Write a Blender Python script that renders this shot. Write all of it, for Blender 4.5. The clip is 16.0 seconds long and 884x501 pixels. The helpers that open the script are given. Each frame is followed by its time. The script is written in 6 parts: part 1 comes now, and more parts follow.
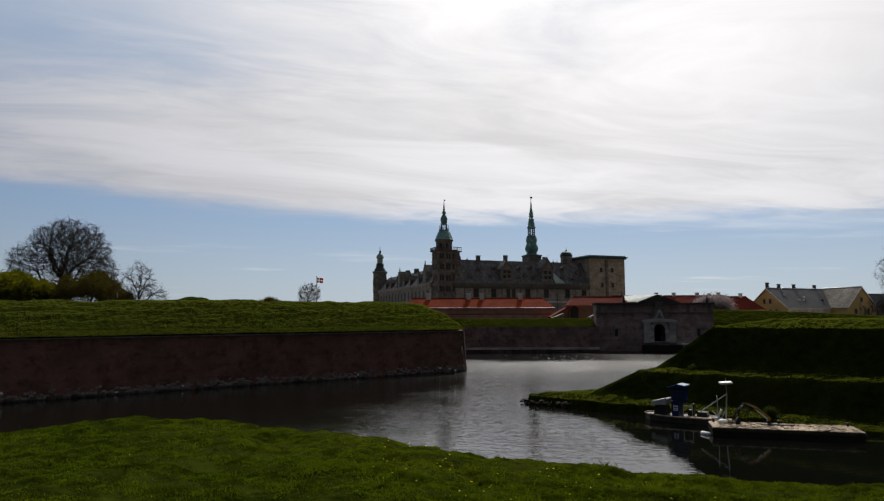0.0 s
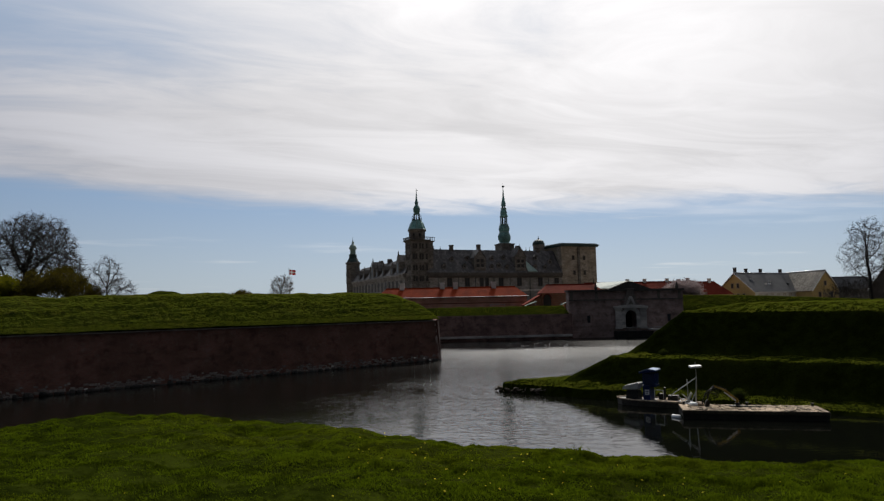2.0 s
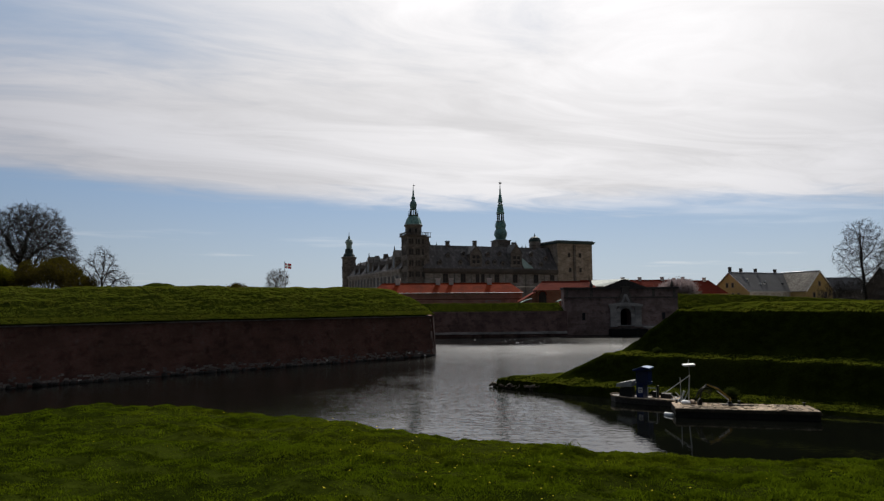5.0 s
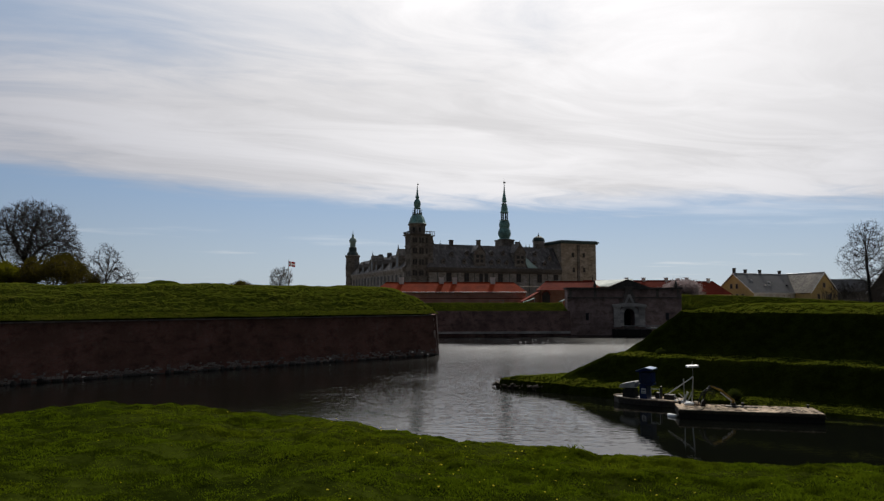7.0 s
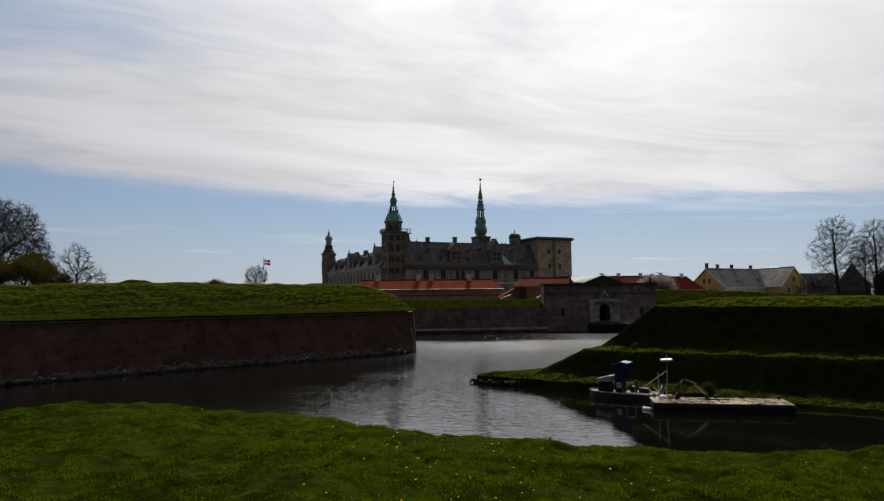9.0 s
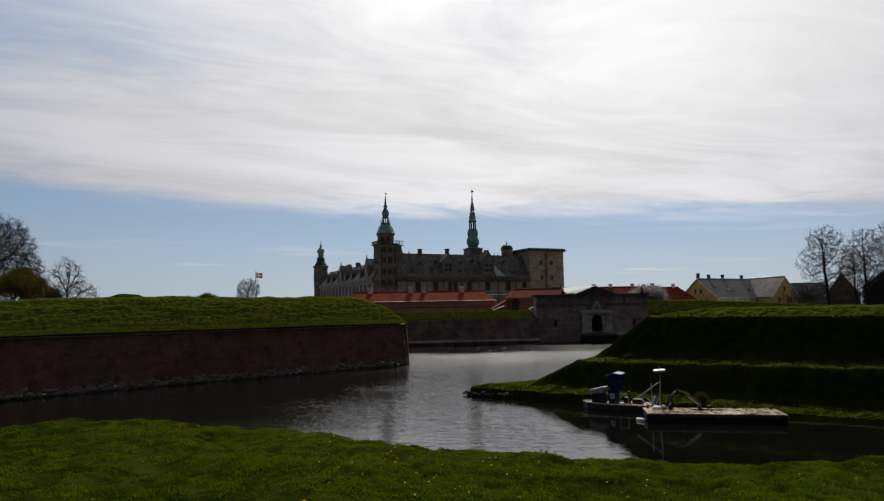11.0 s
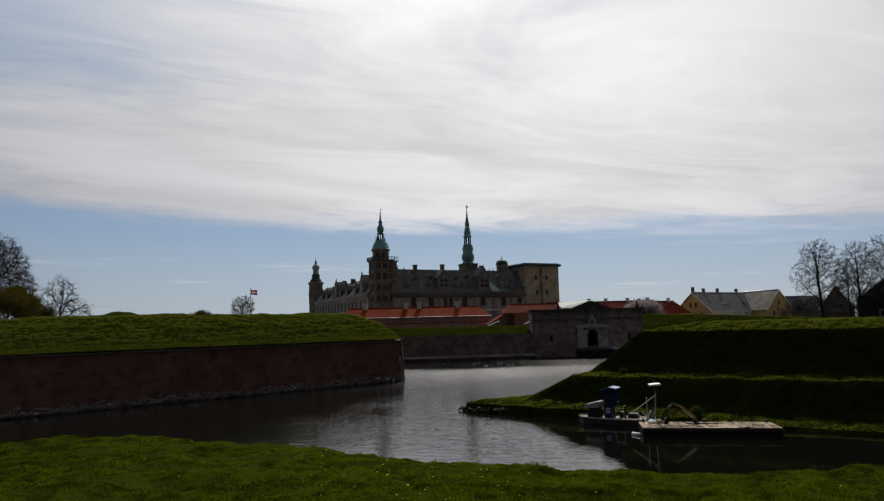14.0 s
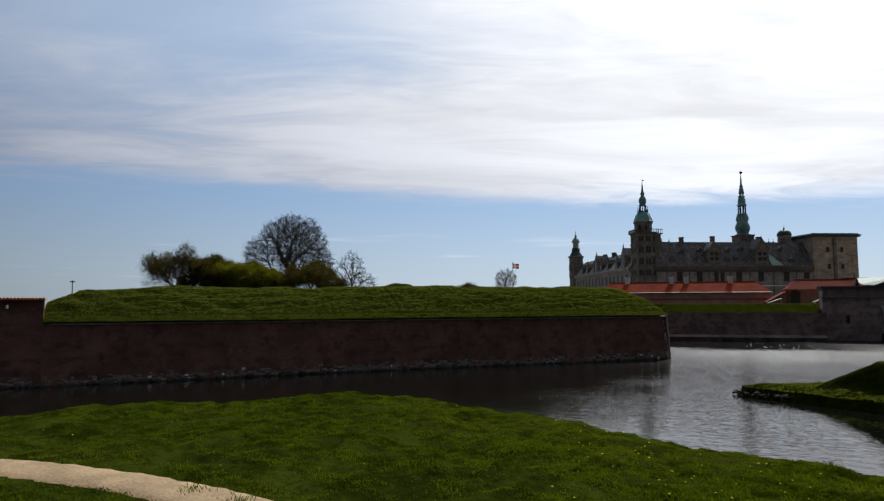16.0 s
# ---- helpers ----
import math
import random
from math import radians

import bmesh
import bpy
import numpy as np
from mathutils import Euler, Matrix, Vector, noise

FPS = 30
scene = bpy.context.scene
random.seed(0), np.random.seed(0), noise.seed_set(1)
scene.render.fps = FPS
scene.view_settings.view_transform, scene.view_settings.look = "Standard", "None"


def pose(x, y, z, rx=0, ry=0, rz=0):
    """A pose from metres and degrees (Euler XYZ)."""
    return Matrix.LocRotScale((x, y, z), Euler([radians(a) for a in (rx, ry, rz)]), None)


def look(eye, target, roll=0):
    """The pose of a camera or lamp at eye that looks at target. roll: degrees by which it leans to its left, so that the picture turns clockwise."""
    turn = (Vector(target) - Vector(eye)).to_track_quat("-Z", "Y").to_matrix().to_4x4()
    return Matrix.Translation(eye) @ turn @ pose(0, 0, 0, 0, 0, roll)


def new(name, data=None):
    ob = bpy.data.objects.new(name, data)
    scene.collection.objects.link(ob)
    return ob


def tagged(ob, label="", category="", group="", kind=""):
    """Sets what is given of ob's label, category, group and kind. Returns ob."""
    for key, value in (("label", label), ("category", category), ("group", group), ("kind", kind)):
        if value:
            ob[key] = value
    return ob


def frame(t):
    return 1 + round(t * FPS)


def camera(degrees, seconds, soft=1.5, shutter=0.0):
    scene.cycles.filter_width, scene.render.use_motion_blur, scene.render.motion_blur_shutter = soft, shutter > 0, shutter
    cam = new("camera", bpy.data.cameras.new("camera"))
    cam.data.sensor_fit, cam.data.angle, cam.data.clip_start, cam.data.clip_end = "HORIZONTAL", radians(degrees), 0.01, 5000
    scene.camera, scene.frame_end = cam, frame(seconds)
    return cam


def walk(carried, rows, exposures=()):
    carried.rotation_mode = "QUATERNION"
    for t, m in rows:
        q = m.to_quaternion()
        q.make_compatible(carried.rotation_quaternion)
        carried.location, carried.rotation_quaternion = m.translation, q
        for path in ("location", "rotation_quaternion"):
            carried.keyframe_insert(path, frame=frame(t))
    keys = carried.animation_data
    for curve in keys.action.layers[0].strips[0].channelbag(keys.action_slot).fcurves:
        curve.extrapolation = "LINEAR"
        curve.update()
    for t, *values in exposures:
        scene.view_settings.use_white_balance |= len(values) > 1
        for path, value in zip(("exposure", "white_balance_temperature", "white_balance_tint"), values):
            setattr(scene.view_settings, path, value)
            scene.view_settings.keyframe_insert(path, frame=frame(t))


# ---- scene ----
cam = camera(66.66, 16.0, 1.3)
EYE = 7.0
# seconds, x, y, z, yaw, pitch, roll
PATH = [
    (0.0, -0.01, 0.06, -0.02, 2.304, 5.695, 0.103), (0.5, 0.05, 0.02, -0.02, 2.237, 5.343, 0.012),
    (1.0, 0.01, 0.04, 0.0, 1.868, 4.963, 0.005), (1.5, 0.0, 0.06, -0.02, 0.811, 4.243, -0.127),
    (2.0, 0.0, 0.04, -0.02, 0.099, 4.801, 1.122), (2.5, 0.04, -0.01, -0.02, -0.326, 4.947, 0.769),
    (3.0, 0.0, 0.03, -0.01, 0.499, 4.492, 0.996), (3.5, 0.03, 0.02, 0.0, 0.116, 3.616, 1.148),
    (4.0, 0.02, 0.02, -0.03, -0.299, 3.943, 0.761), (6.5, 0.03, -0.03, -0.03, 0.016, 4.570, -0.028),
    (7.0, 0.01, 0.01, 0.0, 0.0, 4.347, 0.0), (7.5, -0.02, -0.04, -0.05, -0.600, 4.127, 0.152),
    (8.0, -0.05, -0.08, 0.01, -0.626, 4.867, 0.415), (8.5, -0.06, -0.05, 0.02, -1.656, 4.570, 0.119),
    (9.0, 0.02, 0.02, -0.04, -1.964, 4.109, 0.531), (9.5, 0.03, -0.08, -0.04, -1.626, 4.305, -0.064),
    (10.0, -0.04, -0.08, 0.01, -2.345, 4.676, 0.355), (12.5, 0.01, -0.06, -0.02, -2.451, 5.761, 1.295),
    (13.0, 0.02, -0.15, 0.0, -2.63, 6.089, 1.053), (13.5, -0.01, -0.19, 0.02, -2.929, 5.964, 0.973),
    (14.0, 0.02, -0.19, -0.03, -2.97, 6.425, 1.343), (14.5, 0.01, -0.02, -0.05, -0.437, 5.337, 0.564),
    (15.0, -0.04, 0.11, -0.05, 0.147, 4.620, 0.992), (15.2, -0.1, 0.11, -0.04, 4.6, 4.7, 0.5),
    (15.4, -0.16, 0.11, -0.04, 12.5, 4.75, -0.3), (15.5, -0.18, 0.11, -0.05, 16.918, 4.769, -0.469),
    (15.6, -0.12, 0.1, -0.05, 19.0, 4.75, -0.3), (15.8, -0.02, 0.06, -0.03, 20.3, 4.6, 0.0),
    (16.0, 0.05, 0.03, -0.04, 18.899, 4.484, 0.114),
]
walk(cam, [(t, pose(x, y, EYE + z, 90 + p, r, w)) for t, x, y, z, w, p, r in PATH],
     exposures=[(0.0, 0.0, 6500, 10), (10.0, 0.0, 6500, 10), (12.5, -0.12, 6500, 10), (14.0, -0.14, 6500, 10), (14.5, -0.07, 6500, 10), (15.0, -0.06, 6500, 10), (15.5, 0.0, 6400, 11), (16.0, 0.26, 6200, 9)])

# ---- light: high thin cloud in front of a southern sun ----
SUN_AZ, SUN_EL = 12.0, 41.0
SUN = Vector((math.sin(radians(SUN_AZ)) * math.cos(radians(SUN_EL)), math.cos(radians(SUN_AZ)) * math.cos(radians(SUN_EL)), math.sin(radians(SUN_EL))))
sun_data = bpy.data.lights.new("sun", "SUN")
sun_data.energy, sun_data.angle, sun_data.color = 3.2, radians(0.6), (1.0, 0.95, 0.86)
sun = new("sun", sun_data)
sun.matrix_world = look(SUN * 300, (0, 0, 0))


class Nodes:
    """A short way to write node trees."""

    def __init__(self, tree):
        self.tree = tree
        tree.nodes.clear()

    def add(self, kind, props=None, **inputs):
        n = self.tree.nodes.new(kind)
        props = props or {}
        if "operation" in props:
            n.operation = props["operation"]
        if "interpolation_type" in props:
            n.interpolation_type = props["interpolation_type"]
        if "data_type" in props:
            n.data_type, n.blend_type = props["data_type"], props["blend_type"]
        if "offset" in props:
            n.offset = props["offset"]
        for k, v in inputs.items():
            key = int(k[1:]) if k[0] == "i" and k[1:].isdigit() else k.replace("_", " ")
            self.put(n, key, v)
        return n

    def put(self, n, key, v):
        if isinstance(v, bpy.types.NodeSocket):
            self.tree.links.new(v, n.inputs[key])
        else:
            n.inputs[key].default_value = v

    def math(self, op, a, b=0.0, c=0.0):
        return self.add("ShaderNodeMath", {"operation": op}, i0=a, i1=b, i2=c).outputs[0]

    def ramp(self, fac, lo, hi, to0=0.0, to1=1.0, smooth=True):
        n = self.add("ShaderNodeMapRange", {"interpolation_type": "SMOOTHSTEP" if smooth else "LINEAR"}, Value=fac)
        for k, v in (("From Min", lo), ("From Max", hi), ("To Min", to0), ("To Max", to1)):
            n.inputs[k].default_value = v
        return n.outputs[0]

    def mix(self, fac, a, b, mode="MIX"):
        n = self.add("ShaderNodeMix", {"data_type": "RGBA", "blend_type": mode})
        self.put(n, 0, fac), self.put(n, 6, a), self.put(n, 7, b)
        return n.outputs[2]

    def noise(self, vec, scale, detail=4.0, rough=0.55, out="Fac", distort=0.0):
        n = self.add("ShaderNodeTexNoise", None, Scale=scale, Detail=detail, Roughness=rough, Distortion=distort)
        if vec is not None:
            self.put(n, "Vector", vec)
        return n.outputs[out]


def rgb(r, g, b):
    return (r, g, b, 1.0)


world = bpy.data.worlds.new("world")
scene.world = world
world.use_nodes = True
w = Nodes(world.node_tree)
sky = w.add("ShaderNodeTexSky")
sky.sky_type, sky.sun_disc, sky.sun_elevation, sky.sun_rotation = "NISHITA", False, radians(SUN_EL), radians(SUN_AZ)
sky.air_density, sky.dust_density, sky.ozone_density = 1.0, 0.6, 2.0
direction = w.add("ShaderNodeTexCoord").outputs["Generated"]
sep = w.add("ShaderNodeSeparateXYZ", None, Vector=direction)
up = w.math("MAXIMUM", sep.outputs[2], 0.012)
px = w.math("DIVIDE", sep.outputs[0], up)
py = w.math("DIVIDE", sep.outputs[1], up)
# the cloud sheet lies in a plane high above; its streaks run along one wind
along = w.math("ADD", w.math("MULTIPLY", px, 0.94), w.math("MULTIPLY", py, 0.35))
across = w.math("SUBTRACT", w.math("MULTIPLY", py, 0.94), w.math("MULTIPLY", px, 0.35))
flow = w.add("ShaderNodeCombineXYZ", None, X=w.math("MULTIPLY", along, 0.55), Y=across, Z=1.7).outputs[0]
bend = w.noise(flow, 0.36, 3.0, 0.55, "Color")
warped = w.add("ShaderNodeVectorMath", {"operation": "MULTIPLY_ADD"}, i0=bend, i1=(3.6, 3.0, 0.0), i2=flow).outputs[0]
big = w.noise(warped, 0.5, 3.0, 0.5)
streak = w.noise(warped, 1.3, 8.0, 0.6)
fine = w.noise(w.add("ShaderNodeVectorMath", {"operation": "MULTIPLY"}, i0=warped, i1=(1.0, 1.4, 1.0)).outputs[0], 3.2, 8.0, 0.66)
body = w.math("ADD", w.math("MULTIPLY", big, 0.58), w.math("ADD", w.math("MULTIPLY", streak, 0.28), w.math("MULTIPLY", fine, 0.14)))
# the veil thins out to one side and ends far ahead
thin = w.math("ADD", body, w.ramp(w.math("DIVIDE", px, w.math("MAXIMUM", py, 0.3)), -0.9, 0.1, -0.18, 0.05))
thin = w.math("ADD", thin, w.ramp(sep.outputs[2], 0.2, 0.38, 0.13, 0.0))
edge = w.ramp(w.math("ADD", sep.outputs[2], w.math("ADD", w.math("MULTIPLY", streak, 0.06), w.math("MULTIPLY", sep.outputs[0], 0.036))), 0.160, 0.200)
density = w.math("MULTIPLY", w.ramp(thin, 0.30, 0.53, 0.33, 1.0), edge)
wisp_at = w.add("ShaderNodeCombineXYZ", None, X=w.math("MULTIPLY", along, 0.30), Y=w.math("MULTIPLY", across, 0.45), Z=3.4).outputs[0]
wisps = w.math("MULTIPLY", w.ramp(w.noise(wisp_at, 1.0, 5.0, 0.55), 0.58, 0.76), 0.5)
# thin cloud glows round the sun and dims away from it
toward = w.math("MAXIMUM", w.add("ShaderNodeVectorMath", {"operation": "DOT_PRODUCT"}, i0=direction, i1=tuple(SUN)).outputs["Value"], 0.0)
halo = w.math("ADD", w.math("MULTIPLY", w.math("POWER", toward, 1.1), 6.3), w.math("MULTIPLY", w.math("POWER", toward, 7.0), 5.2))
light = w.math("MULTIPLY", w.math("ADD", halo, 0.6), w.ramp(body, 0.36, 0.62, 0.83, 1.15))
cloud = w.mix(1.0, w.add("ShaderNodeCombineXYZ", None, X=light, Y=light, Z=light).outputs[0], w.mix(w.ramp(toward, 0.45, 0.93), rgb(0.93, 0.965, 1.10), rgb(1.0, 0.985, 0.995)), "MULTIPLY")
# clear air: deep overhead and away from the sun, pale low down
pale = w.ramp(sep.outputs[2], 0.0, 0.2, 1.0, 0.0)
air = w.mix(pale, rgb(3.15, 4.6, 6.8), rgb(5.5, 6.4, 7.2))
depth_ = w.math("ADD", 0.08, w.math("MULTIPLY", w.math("POWER", toward, 0.9), 1.1))
air = w.mix(1.0, air, w.add("ShaderNodeCombineXYZ", None, X=depth_, Y=depth_, Z=depth_).outputs[0], "MULTIPLY")
clear = w.mix(0.85, w.mix(1.0, sky.outputs[0], rgb(0.35, 0.38, 0.42), "MULTIPLY"), air)
clear = w.mix(wisps, clear, w.mix(1.0, clear, rgb(1.55, 1.35, 1.2), "MULTIPLY"))
colour = w.mix(density, clear, cloud)
bg = w.add("ShaderNodeBackground", None, Color=colour, Strength=0.1)
w.add("ShaderNodeOutputWorld", None, Surface=bg.outputs[0])

# ---- materials ----
def material(name, build):
    m = bpy.data.materials.new(name)
    m.use_nodes = True
    n = Nodes(m.node_tree)
    build(n)
    return m


def finish(n, colour, rough=0.8, height=None, depth=0.02, metal=0.0, spec=0.1):
    s = n.add("ShaderNodeBsdfPrincipled", None, Base_Color=colour, Roughness=rough, Metallic=metal)
    s.inputs["Specular IOR Level"].default_value = spec
    if height is not None:
        n.put(s, "Normal", n.add("ShaderNodeBump", None, Strength=0.8, Distance=depth, Height=height).outputs[0])
    n.add("ShaderNodeOutputMaterial", None, Surface=s.outputs[0])


def plain(name, a, b, scale=2.0, rough=0.75, depth=0.01, metal=0.0, spec=0.2, vary=0.25):
    """Two tones mixed by grain, with slow stains and a little variety from piece to piece."""
    def build(n):
        at = n.add("ShaderNodeTexCoord").outputs["Object"]
        grain = n.noise(at, scale * 4, 6.0, 0.65)
        slow = n.noise(at, scale * 0.35, 3.0, 0.5)
        col = n.mix(n.ramp(grain, 0.3, 0.7), rgb(*a), rgb(*b))
        each = n.add("ShaderNodeObjectInfo").outputs["Random"]
        shade = n.math("ADD", n.ramp(slow, 0.3, 0.7, 1 - vary, 1 + vary * 0.4), n.math("MULTIPLY", n.math("SUBTRACT", each, 0.5), vary))
        col = n.mix(1.0, col, n.add("ShaderNodeCombineXYZ", None, X=shade, Y=shade, Z=shade).outputs[0], "MULTIPLY")
        finish(n, col, rough, grain, depth, metal, spec)
    return material(name, build)


def coursed(name, a, b, joint, length, height, stain, rough=0.9, mortar=0.012, depth=0.02, stainy=0.5, run=(0.5, 0.5, 1.3), wash=0.45, mottle=1.0):
    """Masonry in courses: local x + y runs along the wall, z up."""
    def build(n):
        at = n.add("ShaderNodeTexCoord").outputs["Object"]
        s = n.add("ShaderNodeSeparateXYZ", None, Vector=at)
        uv = n.add("ShaderNodeCombineXYZ", None, X=n.math("ADD", s.outputs[0], s.outputs[1]), Y=s.outputs[2], Z=0.0).outputs[0]
        t = n.add("ShaderNodeTexBrick", {"offset": 0.5}, Vector=uv, Color1=rgb(*a), Color2=rgb(*b), Mortar=rgb(*joint), Scale=1.0)
        for k, v in (("Mortar Size", mortar), ("Mortar Smooth", 0.3), ("Bias", 0.0), ("Brick Width", length), ("Row Height", height)):
            t.inputs[k].default_value = v
        big = n.noise(at, 0.3, 7.0, 0.68)
        streaks = n.noise(n.add("ShaderNodeVectorMath", {"operation": "MULTIPLY"}, i0=at, i1=run).outputs[0], 0.9, 6.0, 0.65)
        grain = n.noise(at, 9.0, 5.0, 0.7)
        lime = n.noise(n.add("ShaderNodeVectorMath", {"operation": "MULTIPLY"}, i0=at, i1=(0.9, 0.9, 0.55)).outputs[0], 1.3, 6.0, 0.7)
        patch = n.noise(at, 0.75, 4.0, 0.6)
        col = n.mix(n.math("MULTIPLY", n.ramp(big, 0.40, 0.60), stainy), t.outputs[0], rgb(*stain))
        col = n.mix(n.math("MULTIPLY", n.ramp(streaks, 0.46, 0.68), 0.6), col, rgb(*[c * wash for c in stain]))
        col = n.mix(n.math("MULTIPLY", n.ramp(grain, 0.35, 0.75), 0.3), col, rgb(*joint))
        col = n.mix(n.math("MULTIPLY", n.ramp(lime, 0.56, 0.74), 0.5 * mottle), col, rgb(*[min(c * 1.25, 0.8) for c in joint]))
        col = n.mix(n.math("MULTIPLY", n.ramp(patch, 0.52, 0.68), 0.55 * mottle), col, rgb(*[c * 0.45 for c in stain]))
        finish(n, col, rough, n.math("ADD", n.math("MULTIPLY", t.outputs["Fac"], -0.6), grain), depth)
    return material(name, build)


def grassy(name, a, b, dry, scale=1.0):
    def build(n):
        at = n.add("ShaderNodeTexCoord").outputs["Object"]
        fine = n.noise(at, 9.0 * scale, 6.0, 0.7)
        clump = n.noise(at, 1.6 * scale, 5.0, 0.6)
        wide = n.noise(at, 0.16 * scale, 3.0, 0.5)
        col = n.mix(n.ramp(clump, 0.36, 0.66), rgb(*a), rgb(*b))
        col = n.mix(n.math("MULTIPLY", n.ramp(wide, 0.5, 0.7), 0.5), col, rgb(*dry))
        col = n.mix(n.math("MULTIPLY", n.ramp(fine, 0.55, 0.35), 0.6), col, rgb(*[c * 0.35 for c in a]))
        finish(n, col, 0.9, n.math("ADD", fine, clump), 0.008, spec=0.0)
    return material(name, build)


def blades(name, a, b, c, through_=(1.3, 1.35, 0.5), share=0.4, tuft=0.0):
    """Leaves and blades; each island has a tone of its own, and light passes through."""
    def build(n):
        each = n.add("ShaderNodeNewGeometry").outputs["Random Per Island"]
        at = n.add("ShaderNodeTexCoord").outputs["Object"]
        patch = n.noise(at, 0.6, 3.0, 0.5)
        col = n.mix(each, rgb(*a), rgb(*b))
        col = n.mix(n.math("MULTIPLY", n.ramp(patch, 0.45, 0.7), 0.7), col, rgb(*c))
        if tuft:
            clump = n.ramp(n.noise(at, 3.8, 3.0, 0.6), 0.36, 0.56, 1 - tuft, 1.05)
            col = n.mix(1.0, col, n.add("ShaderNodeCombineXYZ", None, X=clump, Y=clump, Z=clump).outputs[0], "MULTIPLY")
        d = n.add("ShaderNodeBsdfDiffuse", None, Color=col)
        t = n.add("ShaderNodeBsdfTranslucent", None, Color=n.mix(1.0, col, rgb(*through_), "MULTIPLY"))
        mx = n.add("ShaderNodeMixShader", None, Fac=share)
        n.tree.links.new(d.outputs[0], mx.inputs[1])
        n.tree.links.new(t.outputs[0], mx.inputs[2])
        n.add("ShaderNodeOutputMaterial", None, Surface=mx.outputs[0])
    return material(name, build)


def water_build(n):
    at = n.add("ShaderNodeTexCoord").outputs["Object"]
    def train(turn, scale, distort):
        """One train of short-crested wavelets."""
        along = n.add("ShaderNodeMapping", None, Vector=at, Rotation=(0, 0, radians(turn)), Scale=(0.45, 1.0, 1.0)).outputs[0]
        node = n.add("ShaderNodeTexWave", None, Vector=along, Scale=scale, Distortion=distort, Detail=2.0)
        node.inputs["Detail Scale"].default_value, node.inputs["Detail Roughness"].default_value = 1.6, 0.55
        node.bands_direction, node.wave_profile = "Y", "TRI"
        return node.outputs["Fac"]
    near_waves, cross_waves = train(16, 1.05, 8.0), train(-38, 0.72, 10.0)
    chop = n.noise(at, 7.0, 2.0, 0.55)
    # cat's paws of wind cross the open water, the lee of the outwork lies calm
    gust = n.ramp(n.noise(at, 0.075, 4.0, 0.55), 0.36, 0.62, 0.5, 1.1)
    place = n.add("ShaderNodeSeparateXYZ", None, Vector=at)
    lee = n.math("MULTIPLY", n.ramp(place.outputs[0], 6.5, 12.5), n.ramp(place.outputs[1], 58.0, 50.0))
    calm = n.math("SUBTRACT", 1.0, n.math("MULTIPLY", lee, 0.88))
    under_wall = n.math("MULTIPLY", n.ramp(n.math("ADD", place.outputs[1], n.math("MULTIPLY", gust, 8.0)), 112.0, 124.0), n.ramp(place.outputs[0], 30.0, 12.0, 0.25, 1.0))
    calm = n.math("MULTIPLY", calm, n.math("SUBTRACT", 1.0, n.math("MULTIPLY", under_wall, 0.85)))
    h = n.math("ADD", n.math("MULTIPLY", near_waves, 0.55), n.math("ADD", n.math("MULTIPLY", cross_waves, 0.55), n.math("MULTIPLY", chop, 0.42)))
    h = n.math("MULTIPLY", n.math("MULTIPLY", h, n.math("MULTIPLY", gust, calm)), n.math("MULTIPLY", n.ramp(n.math("SUBTRACT", place.outputs[0], n.math("MULTIPLY", place.outputs[1], 0.03)), -16.0, 2.0, 0.42, 1.0), n.ramp(place.outputs[1], 40.0, 84.0, 0.36, 1.16, False)))
    s = n.add("ShaderNodeBsdfPrincipled", None, Base_Color=rgb(0.004, 0.0045, 0.0035), IOR=1.333)
    n.put(s, "Roughness", n.math("MULTIPLY", n.ramp(place.outputs[1], 60.0, 106.0, 0.08, 0.27), calm))
    n.put(s, "Normal", n.add("ShaderNodeBump", None, Strength=1.0, Distance=0.022, Height=h).outputs[0])
    n.add("ShaderNodeOutputMaterial", None, Surface=s.outputs[0])


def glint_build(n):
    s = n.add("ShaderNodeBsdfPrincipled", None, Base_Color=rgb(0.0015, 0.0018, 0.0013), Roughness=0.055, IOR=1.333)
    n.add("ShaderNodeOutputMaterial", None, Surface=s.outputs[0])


WATER = material("moat_water", water_build)
GLINT = material("sun_glints", glint_build)
# the same turf, darkened for the shaded terraces and lightened for sunlit banks
DARK_TURF = grassy("turf", (0.00918, 0.0128, 0.00153), (0.0172, 0.0226, 0.00245), (0.022, 0.0251, 0.00367))
LIT_TURF = grassy("lawn", (0.012, 0.0172, 0.0019), (0.031, 0.041, 0.0044), (0.038, 0.045, 0.0064))
LIT_SLOPE = grassy("lit_slope_turf", (0.016, 0.022, 0.0030), (0.030, 0.038, 0.0050), (0.038, 0.042, 0.0075))
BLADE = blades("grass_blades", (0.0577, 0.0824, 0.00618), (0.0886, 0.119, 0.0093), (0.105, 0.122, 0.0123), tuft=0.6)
ROUGH_BLADE = blades("rough_grass", (0.0914, 0.11, 0.0221), (0.138, 0.155, 0.0354), (0.16, 0.156, 0.0486), tuft=0.16)
EARTH = plain("mud", (0.05, 0.04, 0.03), (0.10, 0.085, 0.06), 1.0, 0.95, 0.05)
BRICK = coursed("old_red_brick", (0.132, 0.0449, 0.0317), (0.198, 0.0739, 0.0541), (0.165, 0.129, 0.109), 0.24, 0.077, (0.099, 0.0495, 0.0363), stainy=0.85)
BARRACK_BRICK = coursed("barrack_brick", (0.667, 0.276, 0.201), (0.844, 0.378, 0.29), (0.699, 0.48, 0.401), 0.24, 0.077, (0.524, 0.227, 0.164), stainy=0.6, wash=0.7, mottle=0.3)
